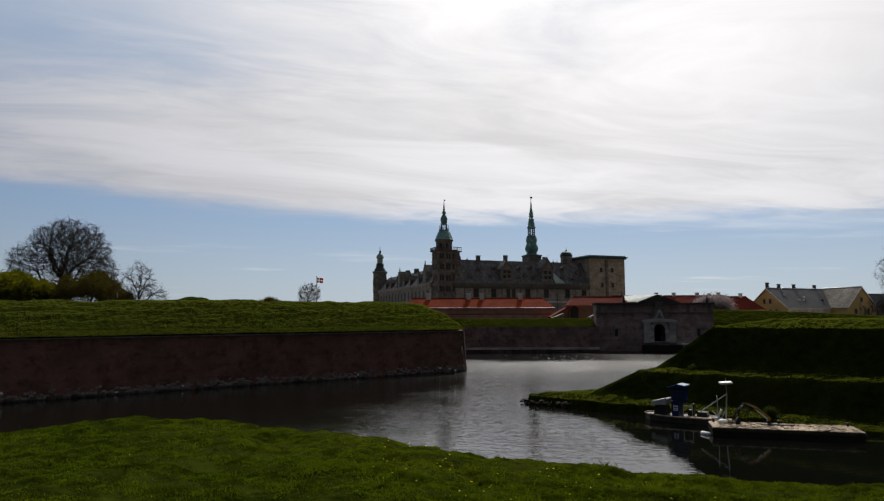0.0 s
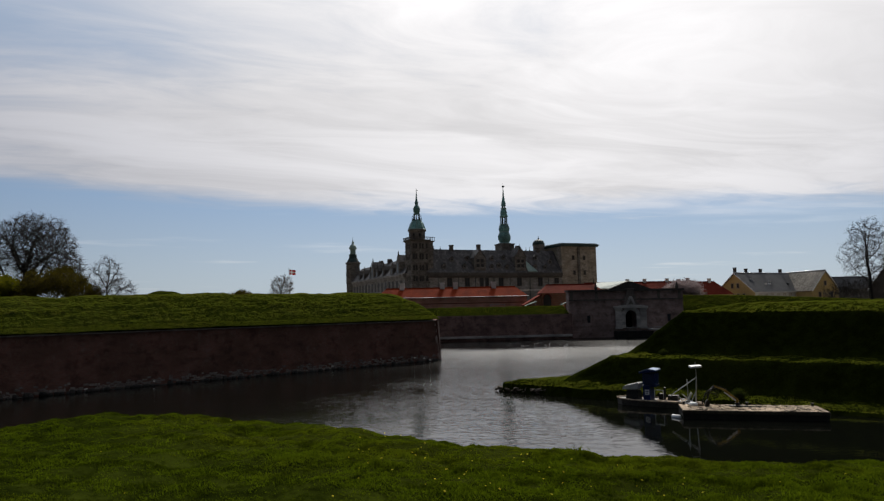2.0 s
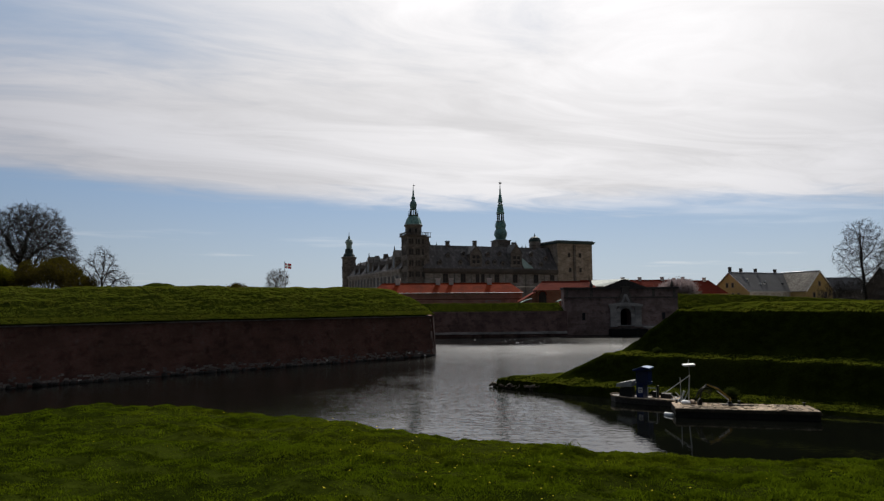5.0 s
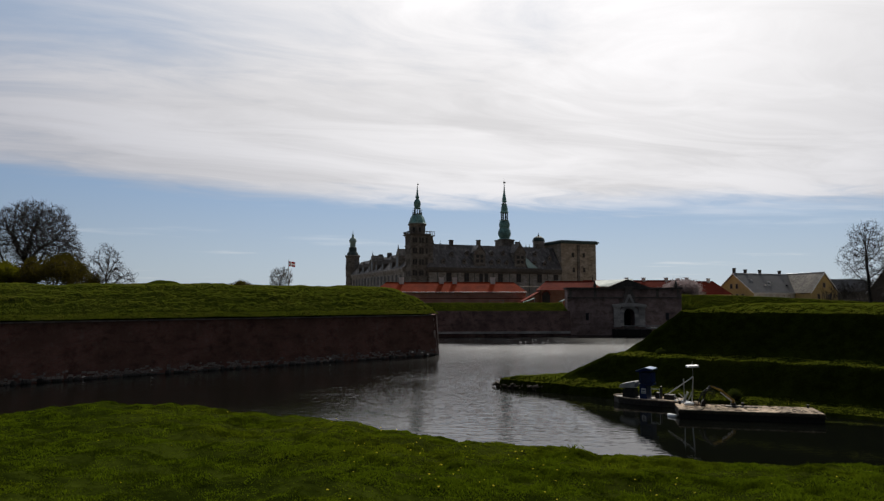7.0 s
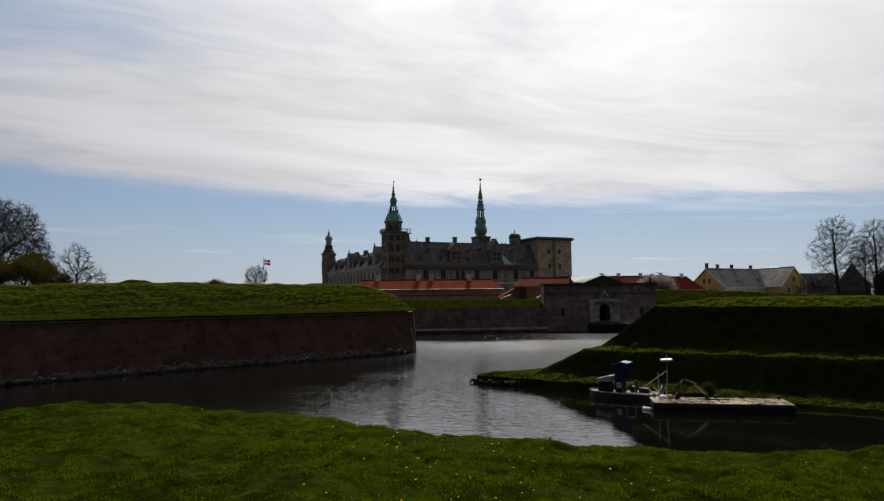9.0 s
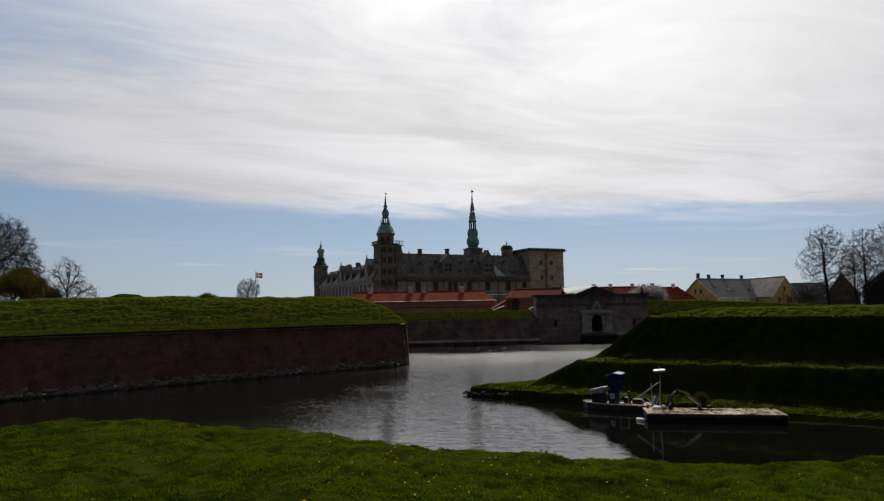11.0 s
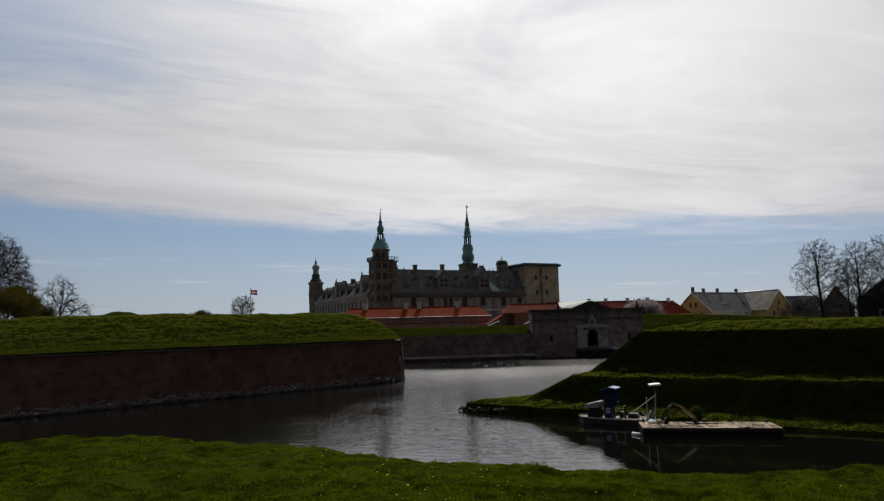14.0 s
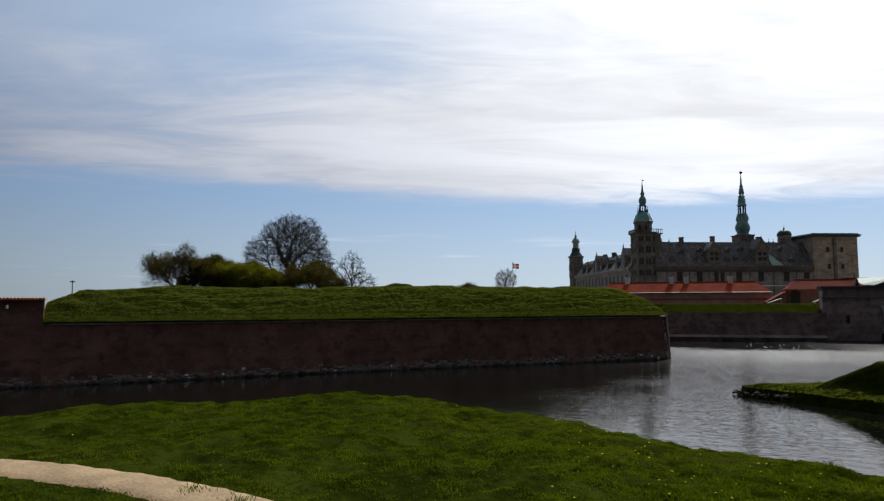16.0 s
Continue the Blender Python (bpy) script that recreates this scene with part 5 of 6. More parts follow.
# ---- trees and bushes ----
def tree(name, label, at, height, spread, seed, first=0.25, limbs=7, levels=4, leaf=None, leaves=3, trunk_r=None, category="tree", up=0.55, leaf_size=0.22, forks=(3, 5), twig_mat=None, thin=0.55, loose=0.5, leader=False, full=0.35, lift_up=0.12, most=1500):
    """A tapered trunk with forking limbs; the fine twigs, and leaves where it has them, make the crown."""
    r = random.Random(seed)
    wood, twigs, tips = Geo(), Geo(), []
    r0 = trunk_r or height * 0.022

    def grow(p, d, length, rad, level):
        n = max(6 - level, 3)
        azim = r.uniform(0, 6.28)
        for i in range(n):
            d = (d + Vector((r.gauss(0, 1), r.gauss(0, 1), r.gauss(0.25, 0.8))) * (0.055 + 0.025 * level)).normalized()
            q = p + d * (length / n)
            ra, rb = rad * (1 - 0.7 * i / n), rad * (1 - 0.7 * (i + 1) / n)
            (wood if level < 2 else twigs).tube(p, q, max(ra, 0.016), max(rb, 0.011), 6 if level < 1 else 5 if level < 2 else 3)
            p = q
            along = (i + 1) / n
            if level >= levels or along < 0.3:
                continue
            for _ in range(2 if i == n - 1 or r.random() < full else 1):
                azim += 2.4 + r.uniform(-0.5, 0.5)
                s1 = d.orthogonal().normalized()
                side = s1 * math.cos(azim) + d.cross(s1) * math.sin(azim)
                ang = radians(r.uniform(26, 54)) * (0.6 if i == n - 1 else 1.0)
                turn = (d * math.cos(ang) + side * math.sin(ang) + Vector((0, 0, lift_up))).normalized()
                grow(p, turn, length * r.uniform(0.48, 0.74) * (1.2 - 0.5 * along), rb * r.uniform(0.5, 0.75), level + 1)
        if level >= levels - 1:
            tips.append(p)

    base = Vector((0, 0, -0.4))
    fork = Vector((r.uniform(-0.3, 0.3), r.uniform(-0.3, 0.3), height * first))
    wood.tube(base, base + Vector((0, 0, 0.5)), r0 * 1.5, r0 * 1.1, 8)
    wood.tube(base + Vector((0, 0, 0.5)), fork, r0 * 1.1, r0 * 0.85, 8)
    if leader:
        # one stem runs up through the crown
        stem, d = fork.copy(), Vector((0.02, 0.02, 1)).normalized()
        for i in range(limbs):
            q = stem + (d + Vector((r.gauss(0, 0.06), r.gauss(0, 0.06), 0))) * (height * (0.86 - first) / limbs)
            share = (i + 1) / limbs
            wood.tube(stem, q, r0 * 0.85 * (1 - 0.85 * i / limbs), r0 * 0.85 * (1 - 0.85 * share), 7)
            for k in range(3):
                a = 2.4 * (3 * i + k) + r.uniform(-0.4, 0.4)
                d0 = Vector((math.cos(a), math.sin(a), r.uniform(0.45, 0.8) + 0.7 * share)).normalized()
                grow(q, d0, height * 0.42 * (1.05 - 0.7 * share) * r.uniform(0.75, 1.1), r0 * 0.36 * (1.05 - 0.7 * share), 1)
            stem = q
        grow(stem, d, height * 0.16, r0 * 0.15, 2)
    else:
        for i in range(limbs):
            a = 2 * math.pi * (i + r.uniform(-0.3, 0.3)) / limbs
            lift = (r.uniform(0.1, 1.3) if category == "bush" else r.uniform(0.4, 1.6)) if i else 4.0
            d = Vector((math.cos(a), math.sin(a), lift)).normalized()
            start = fork * (1.0 if i < 3 else r.uniform(0.75, 1.0))
            grow(start, d, height * 0.48 * r.uniform(0.85, 1.1), r0 * (0.7 if i == 0 else r.uniform(0.35, 0.55)), 0)
    allv = np.array(twigs.v if twigs.v else wood.v)
    top = np.percentile(allv[:, 2], 99.7)
    wide = np.percentile(np.abs(allv[:, :2]), 98)
    sx, sz = spread / wide * 1.1, height / top * 1.06
    mid = height * (0.5 + first * 0.35)

    def fix(v):
        """Scale to size and draw stray twigs in towards a rounded crown."""
        if v[2] <= 0:
            return v
        x, y, z = v[0] * sx, v[1] * sx, v[2] * sz
        if category == "bush":
            z *= 1 + 0.17 * math.sin(x * 1.7 + seed) + 0.10 * math.sin(x * 4.1 + y * 3.3 + seed)
            x *= 1 + 0.13 * math.sin(z * 2.6 + seed)
        k = math.sqrt((x / spread) ** 2 + (y / spread) ** 2 + ((z - mid) / (height - mid)) ** 2) if z > mid else math.hypot(x, y) / spread
        if k > 0.92:
            f_ = (0.92 + (k - 0.92) * loose) / k
            x, y, z = x * f_, y * f_, mid + (z - mid) * f_ if z > mid else z
        return (x, y, z)

    ob = thing(name, label, category, pose(*at))
    for g in (wood, twigs):
        g.v = [fix(v) for v in g.v]
    part("trunk", wood, BARK, ob, "dark bare trunk and limbs", True)
    crown = part("crown", twigs, twig_mat or TWIG, ob, "fine bare twigs")
    if leaf:
        g = Geo()
        r.shuffle(tips)
        for t in tips[:most]:
            t = Vector(fix(t))
            for _ in range(leaves):
                c = t + Vector((r.gauss(0, 1), r.gauss(0, 1), r.gauss(0, 0.8))) * thin
                a = Vector((r.gauss(0, 1), r.gauss(0, 1), r.gauss(0, 1))).normalized() * leaf_size * r.uniform(0.6, 1.3)
                b = a.orthogonal().normalized() * leaf_size * r.uniform(0.4, 0.9)
                c.z = max(c.z, 0.1)
                g.face(c - a, c + b, c + a, c - b)
        part("foliage", g, leaf, ob, "small spring leaves")
    return ob


def grown_tree(name, label, at, lobes, seed, stem, points=900, step=0.34, reach=0.45, tip=0.017, twig=0.7, lift=0.06, twigs_each=3, limbs=(), sense=1.5, twig_mat=None, category="tree"):
    """A bare tree whose limbs grow towards points spread through its crown.
    lobes: centre x, y, z, radius across, radius up, share of the points.
    limbs: height on the stem, bearing, rise in degrees, length of each main limb."""
    r_ = np.random.RandomState(seed)
    pull = []
    for cx, cy, cz, ra, rz, share in lobes:
        n = int(points * share)
        d = r_.normal(0, 1, (n, 3))
        d /= np.linalg.norm(d, axis=1)[:, None]
        q = r_.uniform(0, 1, n) ** 0.36
        q *= 1 + 0.07 * np.sin(d[:, 0] * 7 + seed) * np.cos(d[:, 2] * 6)
        pull.append(np.stack([cx + d[:, 0] * q * ra, cy + d[:, 1] * q * ra, cz + d[:, 2] * q * rz], -1))
    pull = np.concatenate(pull)
    nodes, parent, kids = [], [], []
    lean = r_.normal(0, 0.02, 2)
    m = max(2, int(stem / step))
    for i in range(m):
        z = -0.4 + (stem + 0.4) * i / (m - 1)
        nodes.append(np.array([lean[0] * z + 0.1 * math.sin(0.5 * i), lean[1] * z + 0.1 * math.cos(0.4 * i), z]))
        parent.append(i - 1)
        kids.append(1 if i < m - 1 else 0)
    for z0, bearing, rise, length in limbs:
        at_ = min(m - 1, int((z0 + 0.4) / (stem + 0.4) * (m - 1)))
        p, a, e = nodes[at_], radians(bearing), radians(rise)
        kids[at_] += 1
        last = at_
        for i in range(max(2, int(length / step))):
            a += r_.normal(0, 0.10)
            e += r_.normal(0, 0.09) + (0.02 if e < 1.2 else -0.03)
            p = p + step * np.array([math.cos(a) * math.cos(e), math.sin(a) * math.cos(e), math.sin(e)])
            nodes.append(p)
            parent.append(last)
            kids.append(1)
            last = len(nodes) - 1
        kids[-1] = 0
    pos = np.array(nodes)
    dist = np.linalg.norm(pull[:, None] - pos[None], axis=2)
    near, best = dist.argmin(1), dist.min(1)
    for _ in range(220):
        if len(pull) < 8:
            break
        felt = best < max(sense, best.min() + 0.05)
        to = (pull - pos[near]) / np.maximum(best, 0.01)[:, None]
        acc = np.zeros_like(pos)
        np.add.at(acc, near[felt], to[felt])
        idx = np.unique(near[felt])
        idx = idx[np.array([kids[i] < 3 for i in idx])]
        if not len(idx):
            break
        d = acc[idx] / np.maximum(np.linalg.norm(acc[idx], axis=1), 0.01)[:, None]
        d = d + r_.normal(0, 0.14, d.shape) + np.array([0, 0, lift])
        fresh = pos[idx] + d / np.linalg.norm(d, axis=1)[:, None] * step
        for i in idx:
            kids[i] += 1
            parent.append(int(i))
            kids.append(0)
        start = len(pos)
        pos = np.concatenate([pos, fresh])
        dist = np.linalg.norm(pull[:, None] - fresh[None], axis=2)
        closer = dist.min(1) < best
        near = np.where(closer, dist.argmin(1) + start, near)
        best = np.minimum(best, dist.min(1))
        alive = best > reach
        pull, near, best = pull[alive], near[alive], best[alive]
    n = len(pos)
    area = np.zeros(n)
    for i in range(n - 1, -1, -1):
        if area[i] == 0:
            area[i] = tip ** 2.1
        if parent[i] >= 0:
            area[parent[i]] += area[i]
    rad = area ** (1 / 2.1)
    wood, fine = Geo(), Geo()
    for i in range(n):
        p = parent[i]
        if p < 0:
            continue
        thick = rad[i] > 0.05
        (wood if thick else fine).tube(pos[p], pos[i], min(rad[p], rad[i] * 1.35), rad[i], 6 if rad[i] > 0.12 else 4 if thick else 3)
        if rad[i] < 0.055:
            along = pos[i] - pos[p]
            along = along / max(np.linalg.norm(along), 0.01)
            for _ in range(twigs_each):
                d = along + r_.normal(0, 0.6, 3) + np.array([0, 0, 0.15])
                d /= np.linalg.norm(d)
                ln = twig * r_.uniform(0.4, 1.1)
                mid = pos[i] + d * ln * 0.5
                end = mid + (d + r_.normal(0, 0.3, 3)) * ln * 0.5
                fine.tube(pos[i], mid, tip * 0.8, tip * 0.65, 3)
                fine.tube(mid, end, tip * 0.65, tip * 0.4, 3)
    ob = thing(name, label, category, pose(*at))
    part("trunk", wood, BARK, ob, "dark bare trunk and limbs", True)
    part("crown", fine, twig_mat or TWIG, ob, "fine bare twigs")
    return ob


def on_rampart(x, y):
    return float(rampart_right_height(np.array([x]), np.array([y]))[0])


grown_tree("bare_tree", "large round bare tree behind the bastion", (-60.6, 97.6, 7.2), ((0.9, 0.5, 9.7, 5.6, 4.9, 0.72), (-3.9, -2.4, 7.8, 2.6, 2.9, 0.15), (4.6, 2.9, 7.0, 2.2, 2.5, 0.13)), 3, 8.5, 4200, 0.3, 0.4, 0.018, 0.85, 0.06, 5,
           limbs=((3.0, 215, 42, 5.0), (3.4, 30, 40, 5.5), (4.2, 120, 48, 5.0), (4.0, 300, 50, 5.0), (5.0, 200, 58, 5.5), (5.4, 45, 56, 5.5), (6.2, 260, 62, 4.0), (6.6, 90, 62, 4.5)), sense=1.3)
tree("budding_tree", "small tree with sparse olive buds", (-68.3, 79.9, 8.0), 7.5, 4.7, 8, 0.12, 10, 3, LEAF_OLIVE, 9, 0.16, leaf_size=0.07, thin=0.3, loose=0.4, full=0.8)
tree("bush", "olive brown budding bush on the rampart", (-64.6, 83.0, 8.2), 5.4, 3.9, 12, 0.04, 9, 3, LEAF_OLIVE, 22, 0.10, "bush", loose=0.35, thin=0.34, leaf_size=0.085, full=0.15)
tree("bush", "dense yellow-green bush on the rampart", (-59.9, 86.3, 8.3), 4.4, 4.6, 14, 0.04, 12, 3, LEAF_YELLOW, 36, 0.10, "bush", loose=0.3, thin=0.32, leaf_size=0.09, full=0.15)
tree("bush", "dense olive green bush on the rampart", (-62.4, 84.7, 8.2), 4.8, 3.6, 15, 0.04, 9, 3, LEAF_YELLOW, 24, 0.10, "bush", loose=0.3, thin=0.32, leaf_size=0.085, full=0.15)
tree("bush", "brownish budding bush on the rampart", (-52.6, 90.9, 8.2), 4.7, 5.0, 17, 0.04, 11, 3, LEAF_OLIVE, 26, 0.10, "bush", loose=0.35, thin=0.34, leaf_size=0.085, full=0.15)
grown_tree("bare_tree", "low spreading bare tree beside the bushes", (-46.9, 93.9, 8.0), ((0.0, 0.0, 3.6, 2.4, 3.3, 0.55), (1.4, 0.9, 2.1, 2.4, 1.8, 0.45)), 21, 4.5, 520, 0.27, 0.42, 0.019, 0.8, 0.05, 4, ((0.8, 30, 35, 2.6), (1.0, 210, 45, 2.2), (1.6, 110, 50, 2.0), (1.8, 320, 42, 2.4), (2.6, 40, 50, 2.0), (2.8, 190, 55, 1.8)), 1.2)
grown_tree("bare_tree", "thin bare tree behind the large one", (-55.2, 100.3, 7.2), ((0.0, 0.0, 5.2, 2.6, 3.2, 1.0),), 23, 5.0, 600, 0.3, 0.45, 0.018, 0.6, 0.06, 2, ((2.2, 20, 45, 2.5), (2.6, 200, 45, 2.5), (3.4, 110, 55, 2.0), (3.8, 290, 55, 2.0)), 1.3)
grown_tree("bare_tree", "small rounded bare tree by the flagpole", (-30.3, 126.4, 6.6), ((0.0, 0.0, 4.7, 2.3, 2.3, 1.0),), 25, 4.0, 650, 0.26, 0.4, 0.02, 0.6, 0.06, 5, ((2.2, 20, 40, 2.0), (2.4, 200, 40, 2.0), (2.8, 110, 55, 1.8), (3.0, 290, 55, 1.8)), 1.2, SUNLIT_TWIG)
tree("bush", "low dark hedge bush on the far bank", (-37.3, 124.6, 7.6), 2.6, 3.0, 27, 0.05, 9, 3, LEAF_OLIVE, 10, 0.08, "bush", leaf_size=0.10, thin=0.3)
for x, y, h, s, sd in ((92.6, 145.6, 19.2, 6.2, 31), (103.2, 152.0, 13.4, 3.8, 33), (102.2, 146.5, 18.2, 5.6, 37), (108.5, 147.0, 19.6, 6.2, 39)):
    boughs = [(h * (0.2 + 0.06 * k), 137.5 * k + sd, 38 + 3.2 * k, s * (1.0 - 0.055 * k)) for k in range(10)]
    grown_tree("bare_tree", "tall bare tree on the rampart by the houses", (x, y, on_rampart(x, y)), ((0, 0, h * 0.52, s, h * 0.34, 0.62), (0, 0, h * 0.76, s * 0.66, h * 0.23, 0.38)), sd, h * 0.86, int(80 * h), 0.4, 0.62, 0.02, 1.15, 0.12, 3, boughs, 1.9)
for x, y, h, s, sd in ((94.8, 160.0, 6.0, 3.6, 41), (100.0, 158.0, 6.2, 3.8, 43), (109.0, 160.0, 5.0, 4.0, 47)):
    tree("bush", "bare brown thicket behind the trees", (x, y, 6.0), h, s, sd, 0.08, 8, 3, trunk_r=0.09, category="bush")
tree("blossom_tree", "pale pink blossoming tree behind the gate", (57.2, 160.0, 6.4), 5.2, 4.0, 45, 0.15, 9, 3, PETAL, 12, 0.12, "tree", leaf_size=0.16, forks=(3, 4))

for x, y, z, h in ((28.0, 46.0, 3.0, 0.45), (19.7, 45.4, 0.5, 0.5), (16.9, 52.6, 2.95, 0.2)):
    tree("shrub", "small round green shrub on the terrace edge", (x, y, z), h, h * 0.7, int(x * 7), 0.08, 7, 2, LEAF_GREEN, 14, 0.02, "shrub", leaf_size=0.05, forks=(2, 3), thin=0.12)

# ---- flagpole and signal pole ----
flag = thing("flagpole", "slim white flagpole with a small red and white flag", "flagpole", pose(-29.0, 126.9, 6.4))
part("pole", Geo().lathe([(0.08, -0.3), (0.05, 8.3), (0.09, 8.35), (0.02, 8.5)], 0, 0, 8), WHITE, flag)


def cloth(x0, x1, z0, z1, push):
    g, n = Geo(), 8
    for i in range(n + 1):
        x = x0 + (x1 - x0) * i / n
        y = 0.10 * math.sin(x * 5.0)
        drop = 0.12 * x
        g.v += [(x, y - push, z0 - drop), (x, y - push, z1 - drop), (x, y + push, z1 - drop), (x, y + push, z0 - drop)]
    for i in range(n):
        k = i * 4
        g.f += [(k + j, k + 4 + j, k + 4 + (j + 1) % 4, k + (j + 1) % 4) for j in range(4)]
    g.f += [(0, 1, 2, 3), (n * 4 + 3, n * 4 + 2, n * 4 + 1, n * 4)]
    return g


for x0, x1 in ((0.08, 0.36), (0.62, 1.25)):
    for z0, z1 in ((7.25, 7.6), (7.86, 8.2)):
        part("red_field", cloth(x0, x1, z0, z1, 0.008), FLAG_RED, flag, "red cloth")
    part("cross_bar", cloth(x0, x1, 7.6, 7.86, 0.008), WHITE_CLOTH, flag, "white cloth cross bar")
part("cross_bar", cloth(0.36, 0.62, 7.25, 8.2, 0.008), WHITE_CLOTH, flag, "white cloth cross bar")
pole = thing("signal_pole", "thin dark post with a short cross arm", "pole", pose(-81.3, 74.1, 7.0))
part("post", Geo().lathe([(0.07, -0.4), (0.06, 3.35)], 0, 0, 6), IRON, pole)
part("arm", Geo().box(-0.45, 0.45, -0.05, 0.05, 3.05, 3.2), IRON, pole)
wl_ = thing("wall_lamp", "small white lamp under the tile cap", "lamp", pose(-52.6, 41.6, 0, 0, 0, 44))
part("bracket", Geo().box(-0.03, 0.03, -0.1, 0.35, 6.72, 6.78), IRON, wl_)
part("lamp_body", Geo().lathe([(0.05, 6.9), (0.1, 6.85), (0.12, 6.6), (0.05, 6.55)], 0, -0.1, 8), WHITE, wl_)

# ---- work boat and barge ----
barge = thing("barge", "flat black work barge with a weathered plank deck", "barge", pose(14.3, 41.15, 0, 0, 0, -13.0))
g = Geo().prism([(0.25, -0.35), (7.75, -0.35), (8.0, 0.1), (8.0, 0.47), (0, 0.47), (0, 0.1)], 0, 2.4)
part("hull", g, TAR, barge, "black tarred hull")
part("rubbing_strake", Geo().box(-0.05, 8.05, -0.06, 0.0, 0.32, 0.46), EARTH, barge)
r = random.Random(9)
for i in range(32):
    z = 0.475 + r.uniform(0, 0.012)
    part("plank", Geo().box(i * 0.25 + 0.003, i * 0.25 + 0.247, r.uniform(-0.06, -0.01), 2.4 + r.uniform(0, 0.05), z, z + 0.055, 0.003), DECK, barge)
for x in (0.3, 4.0, 7.7):
    part("bollard", Geo().lathe([(0.07, 0.53), (0.06, 0.68), (0.1, 0.7), (0.1, 0.74)], x, 2.15, 8), IRON, barge)

def deck_litter():
    """Chips, straw and clods lying about on the planks."""
    r_ = random.Random(29)
    for mat, count, name, label in ((STRAW, 110, "straw", "pale straw and wood chips on the barge deck"), (EARTH, 60, "mud_clods", "dark mud clods on the barge deck")):
        g_ = Geo()
        for _ in range(count):
            x, y = r_.uniform(0.4, 7.7), r_.uniform(0.05, 2.3)
            a, ln, wd = r_.uniform(0, math.pi), r_.uniform(0.04, 0.22), r_.uniform(0.015, 0.05)
            g_.slab([(x + u * ln * math.cos(a) - v * wd * math.sin(a), y + u * ln * math.sin(a) + v * wd * math.cos(a)) for u, v in ((-1, -1), (1, -0.6), (0.8, 1), (-0.9, 0.7))], 0.535, 0.55 + r_.uniform(0, 0.03))
        solid(name, g_, mat, label, "litter", "stuff", barge.matrix_basis.copy())


deck_litter()
boat = thing("work_boat", "small grey work boat with a blue cabin", "boat", pose(12.2, 48.15, 0, 0, 0, -33.0) @ Matrix.Diagonal((0.97, 0.97, 1.03, 1)))
g = Geo()
prof = [(0.0, 0.15, 0.42), (0.5, 0.75, 0.38), (1.6, 1.0, 0.36), (3.2, 1.0, 0.36), (4.7, 0.92, 0.36)]
for x, b, zt in prof:
    g.v += [(x, -b, zt), (x + 0.05, -b * 0.72, -0.3), (x + 0.05, b * 0.72, -0.3), (x, b, zt)]
for i in range(4):
    k = i * 4
    g.f += [(k + j, k + 4 + j, k + 5 + j, k + 1 + j) for j in range(3)] + [(k + 3, k + 7, k + 4, k)]
g.f += [(0, 1, 2, 3), (19, 18, 17, 16)]
part("hull", g, HULL, boat, "grey painted hull")
gun = Geo()
for i in range(4):
    (x, b, zt), (x2, b2, zt2) = prof[i], prof[i + 1]
    for k in (-1, 1):
        gun.tube((x, k * b, zt + 0.03), (x2, k * b2, zt2 + 0.03), 0.05, 0.05, 6)
part("gunwale", gun, DECK, boat, "pale worn rubbing rail")
part("engine", Geo().box(0.75, 1.65, -0.5, 0.45, 0.4, 0.95, 0.05), IRON, boat, "black engine block")
part("engine_cover", Geo().prism([(0.5, 1.0), (1.6, 1.05), (1.7, 1.42), (1.6, 1.47), (0.6, 1.22)], -0.5, 0.5), ENGINE_GREY, boat, "pale grey sloping engine cover")
cab = part("cabin", Geo().box(1.8, 2.35, -0.6, 0.6, 0.38, 1.25).box(1.78, 2.78, -0.62, 0.62, 1.25, 1.36).box(1.8, 1.88, -0.6, 0.6, 1.42, 2.12).box(2.66, 2.75, -0.6, 0.6, 1.42, 2.12).box(1.8, 2.75, -0.6, 0.6, 2.05, 2.12), BLUE, boat, "blue painted cabin")
part("cabin_window", Geo().box(1.88, 2.66, -0.58, -0.55, 1.36, 2.05), BLUE_GLASS, cab, "dark blue tinted side window")
part("cabin_window", Geo().box(1.88, 2.66, 0.55, 0.58, 1.36, 2.05), BLUE_GLASS, cab)
part("notice", Geo().box(1.95, 2.3, -0.615, -0.6, 0.72, 1.06), PANEL, cab, "white panel on the cabin side")
part("notice_bar", Geo().box(2.0, 2.25, -0.622, -0.615, 0.9, 0.97).box(2.0, 2.2, -0.622, -0.615, 0.79, 0.84), BLUE, cab)
roof_ = part("cabin_roof", Geo().prism([(1.55, 2.1), (2.9, 2.26), (2.9, 2.32), (2.3, 2.4), (1.55, 2.18)], -0.75, 0.75), BLUE, boat, "blue canopy roof")
sheet_ = part("roof_sheet", Geo().prism([(1.55, 2.19), (2.3, 2.41), (2.89, 2.33), (2.89, 2.36), (2.3, 2.44), (1.55, 2.22)], -0.73, 0.73), ROOF_BLUE, boat, "pale blue roof sheet")
for ob in (cab, roof_, sheet_):
    ob.matrix_basis = pose(0.42, 0, 0) @ Matrix.Diagonal((0.88, 0.9, 1, 1))
part("crate", Geo().box(3.6, 4.3, -0.3, 0.35, 0.42, 0.72, 0.03), TAR, boat)
part("deck", Geo().box(2.9, 4.7, -0.88, 0.88, 0.36, 0.42), DECK, boat)
part("seat", Geo().box(3.0, 3.4, -0.2, 0.2, 0.42, 0.8).box(3.33, 3.4, -0.2, 0.2, 0.8, 1.2), IRON, boat)
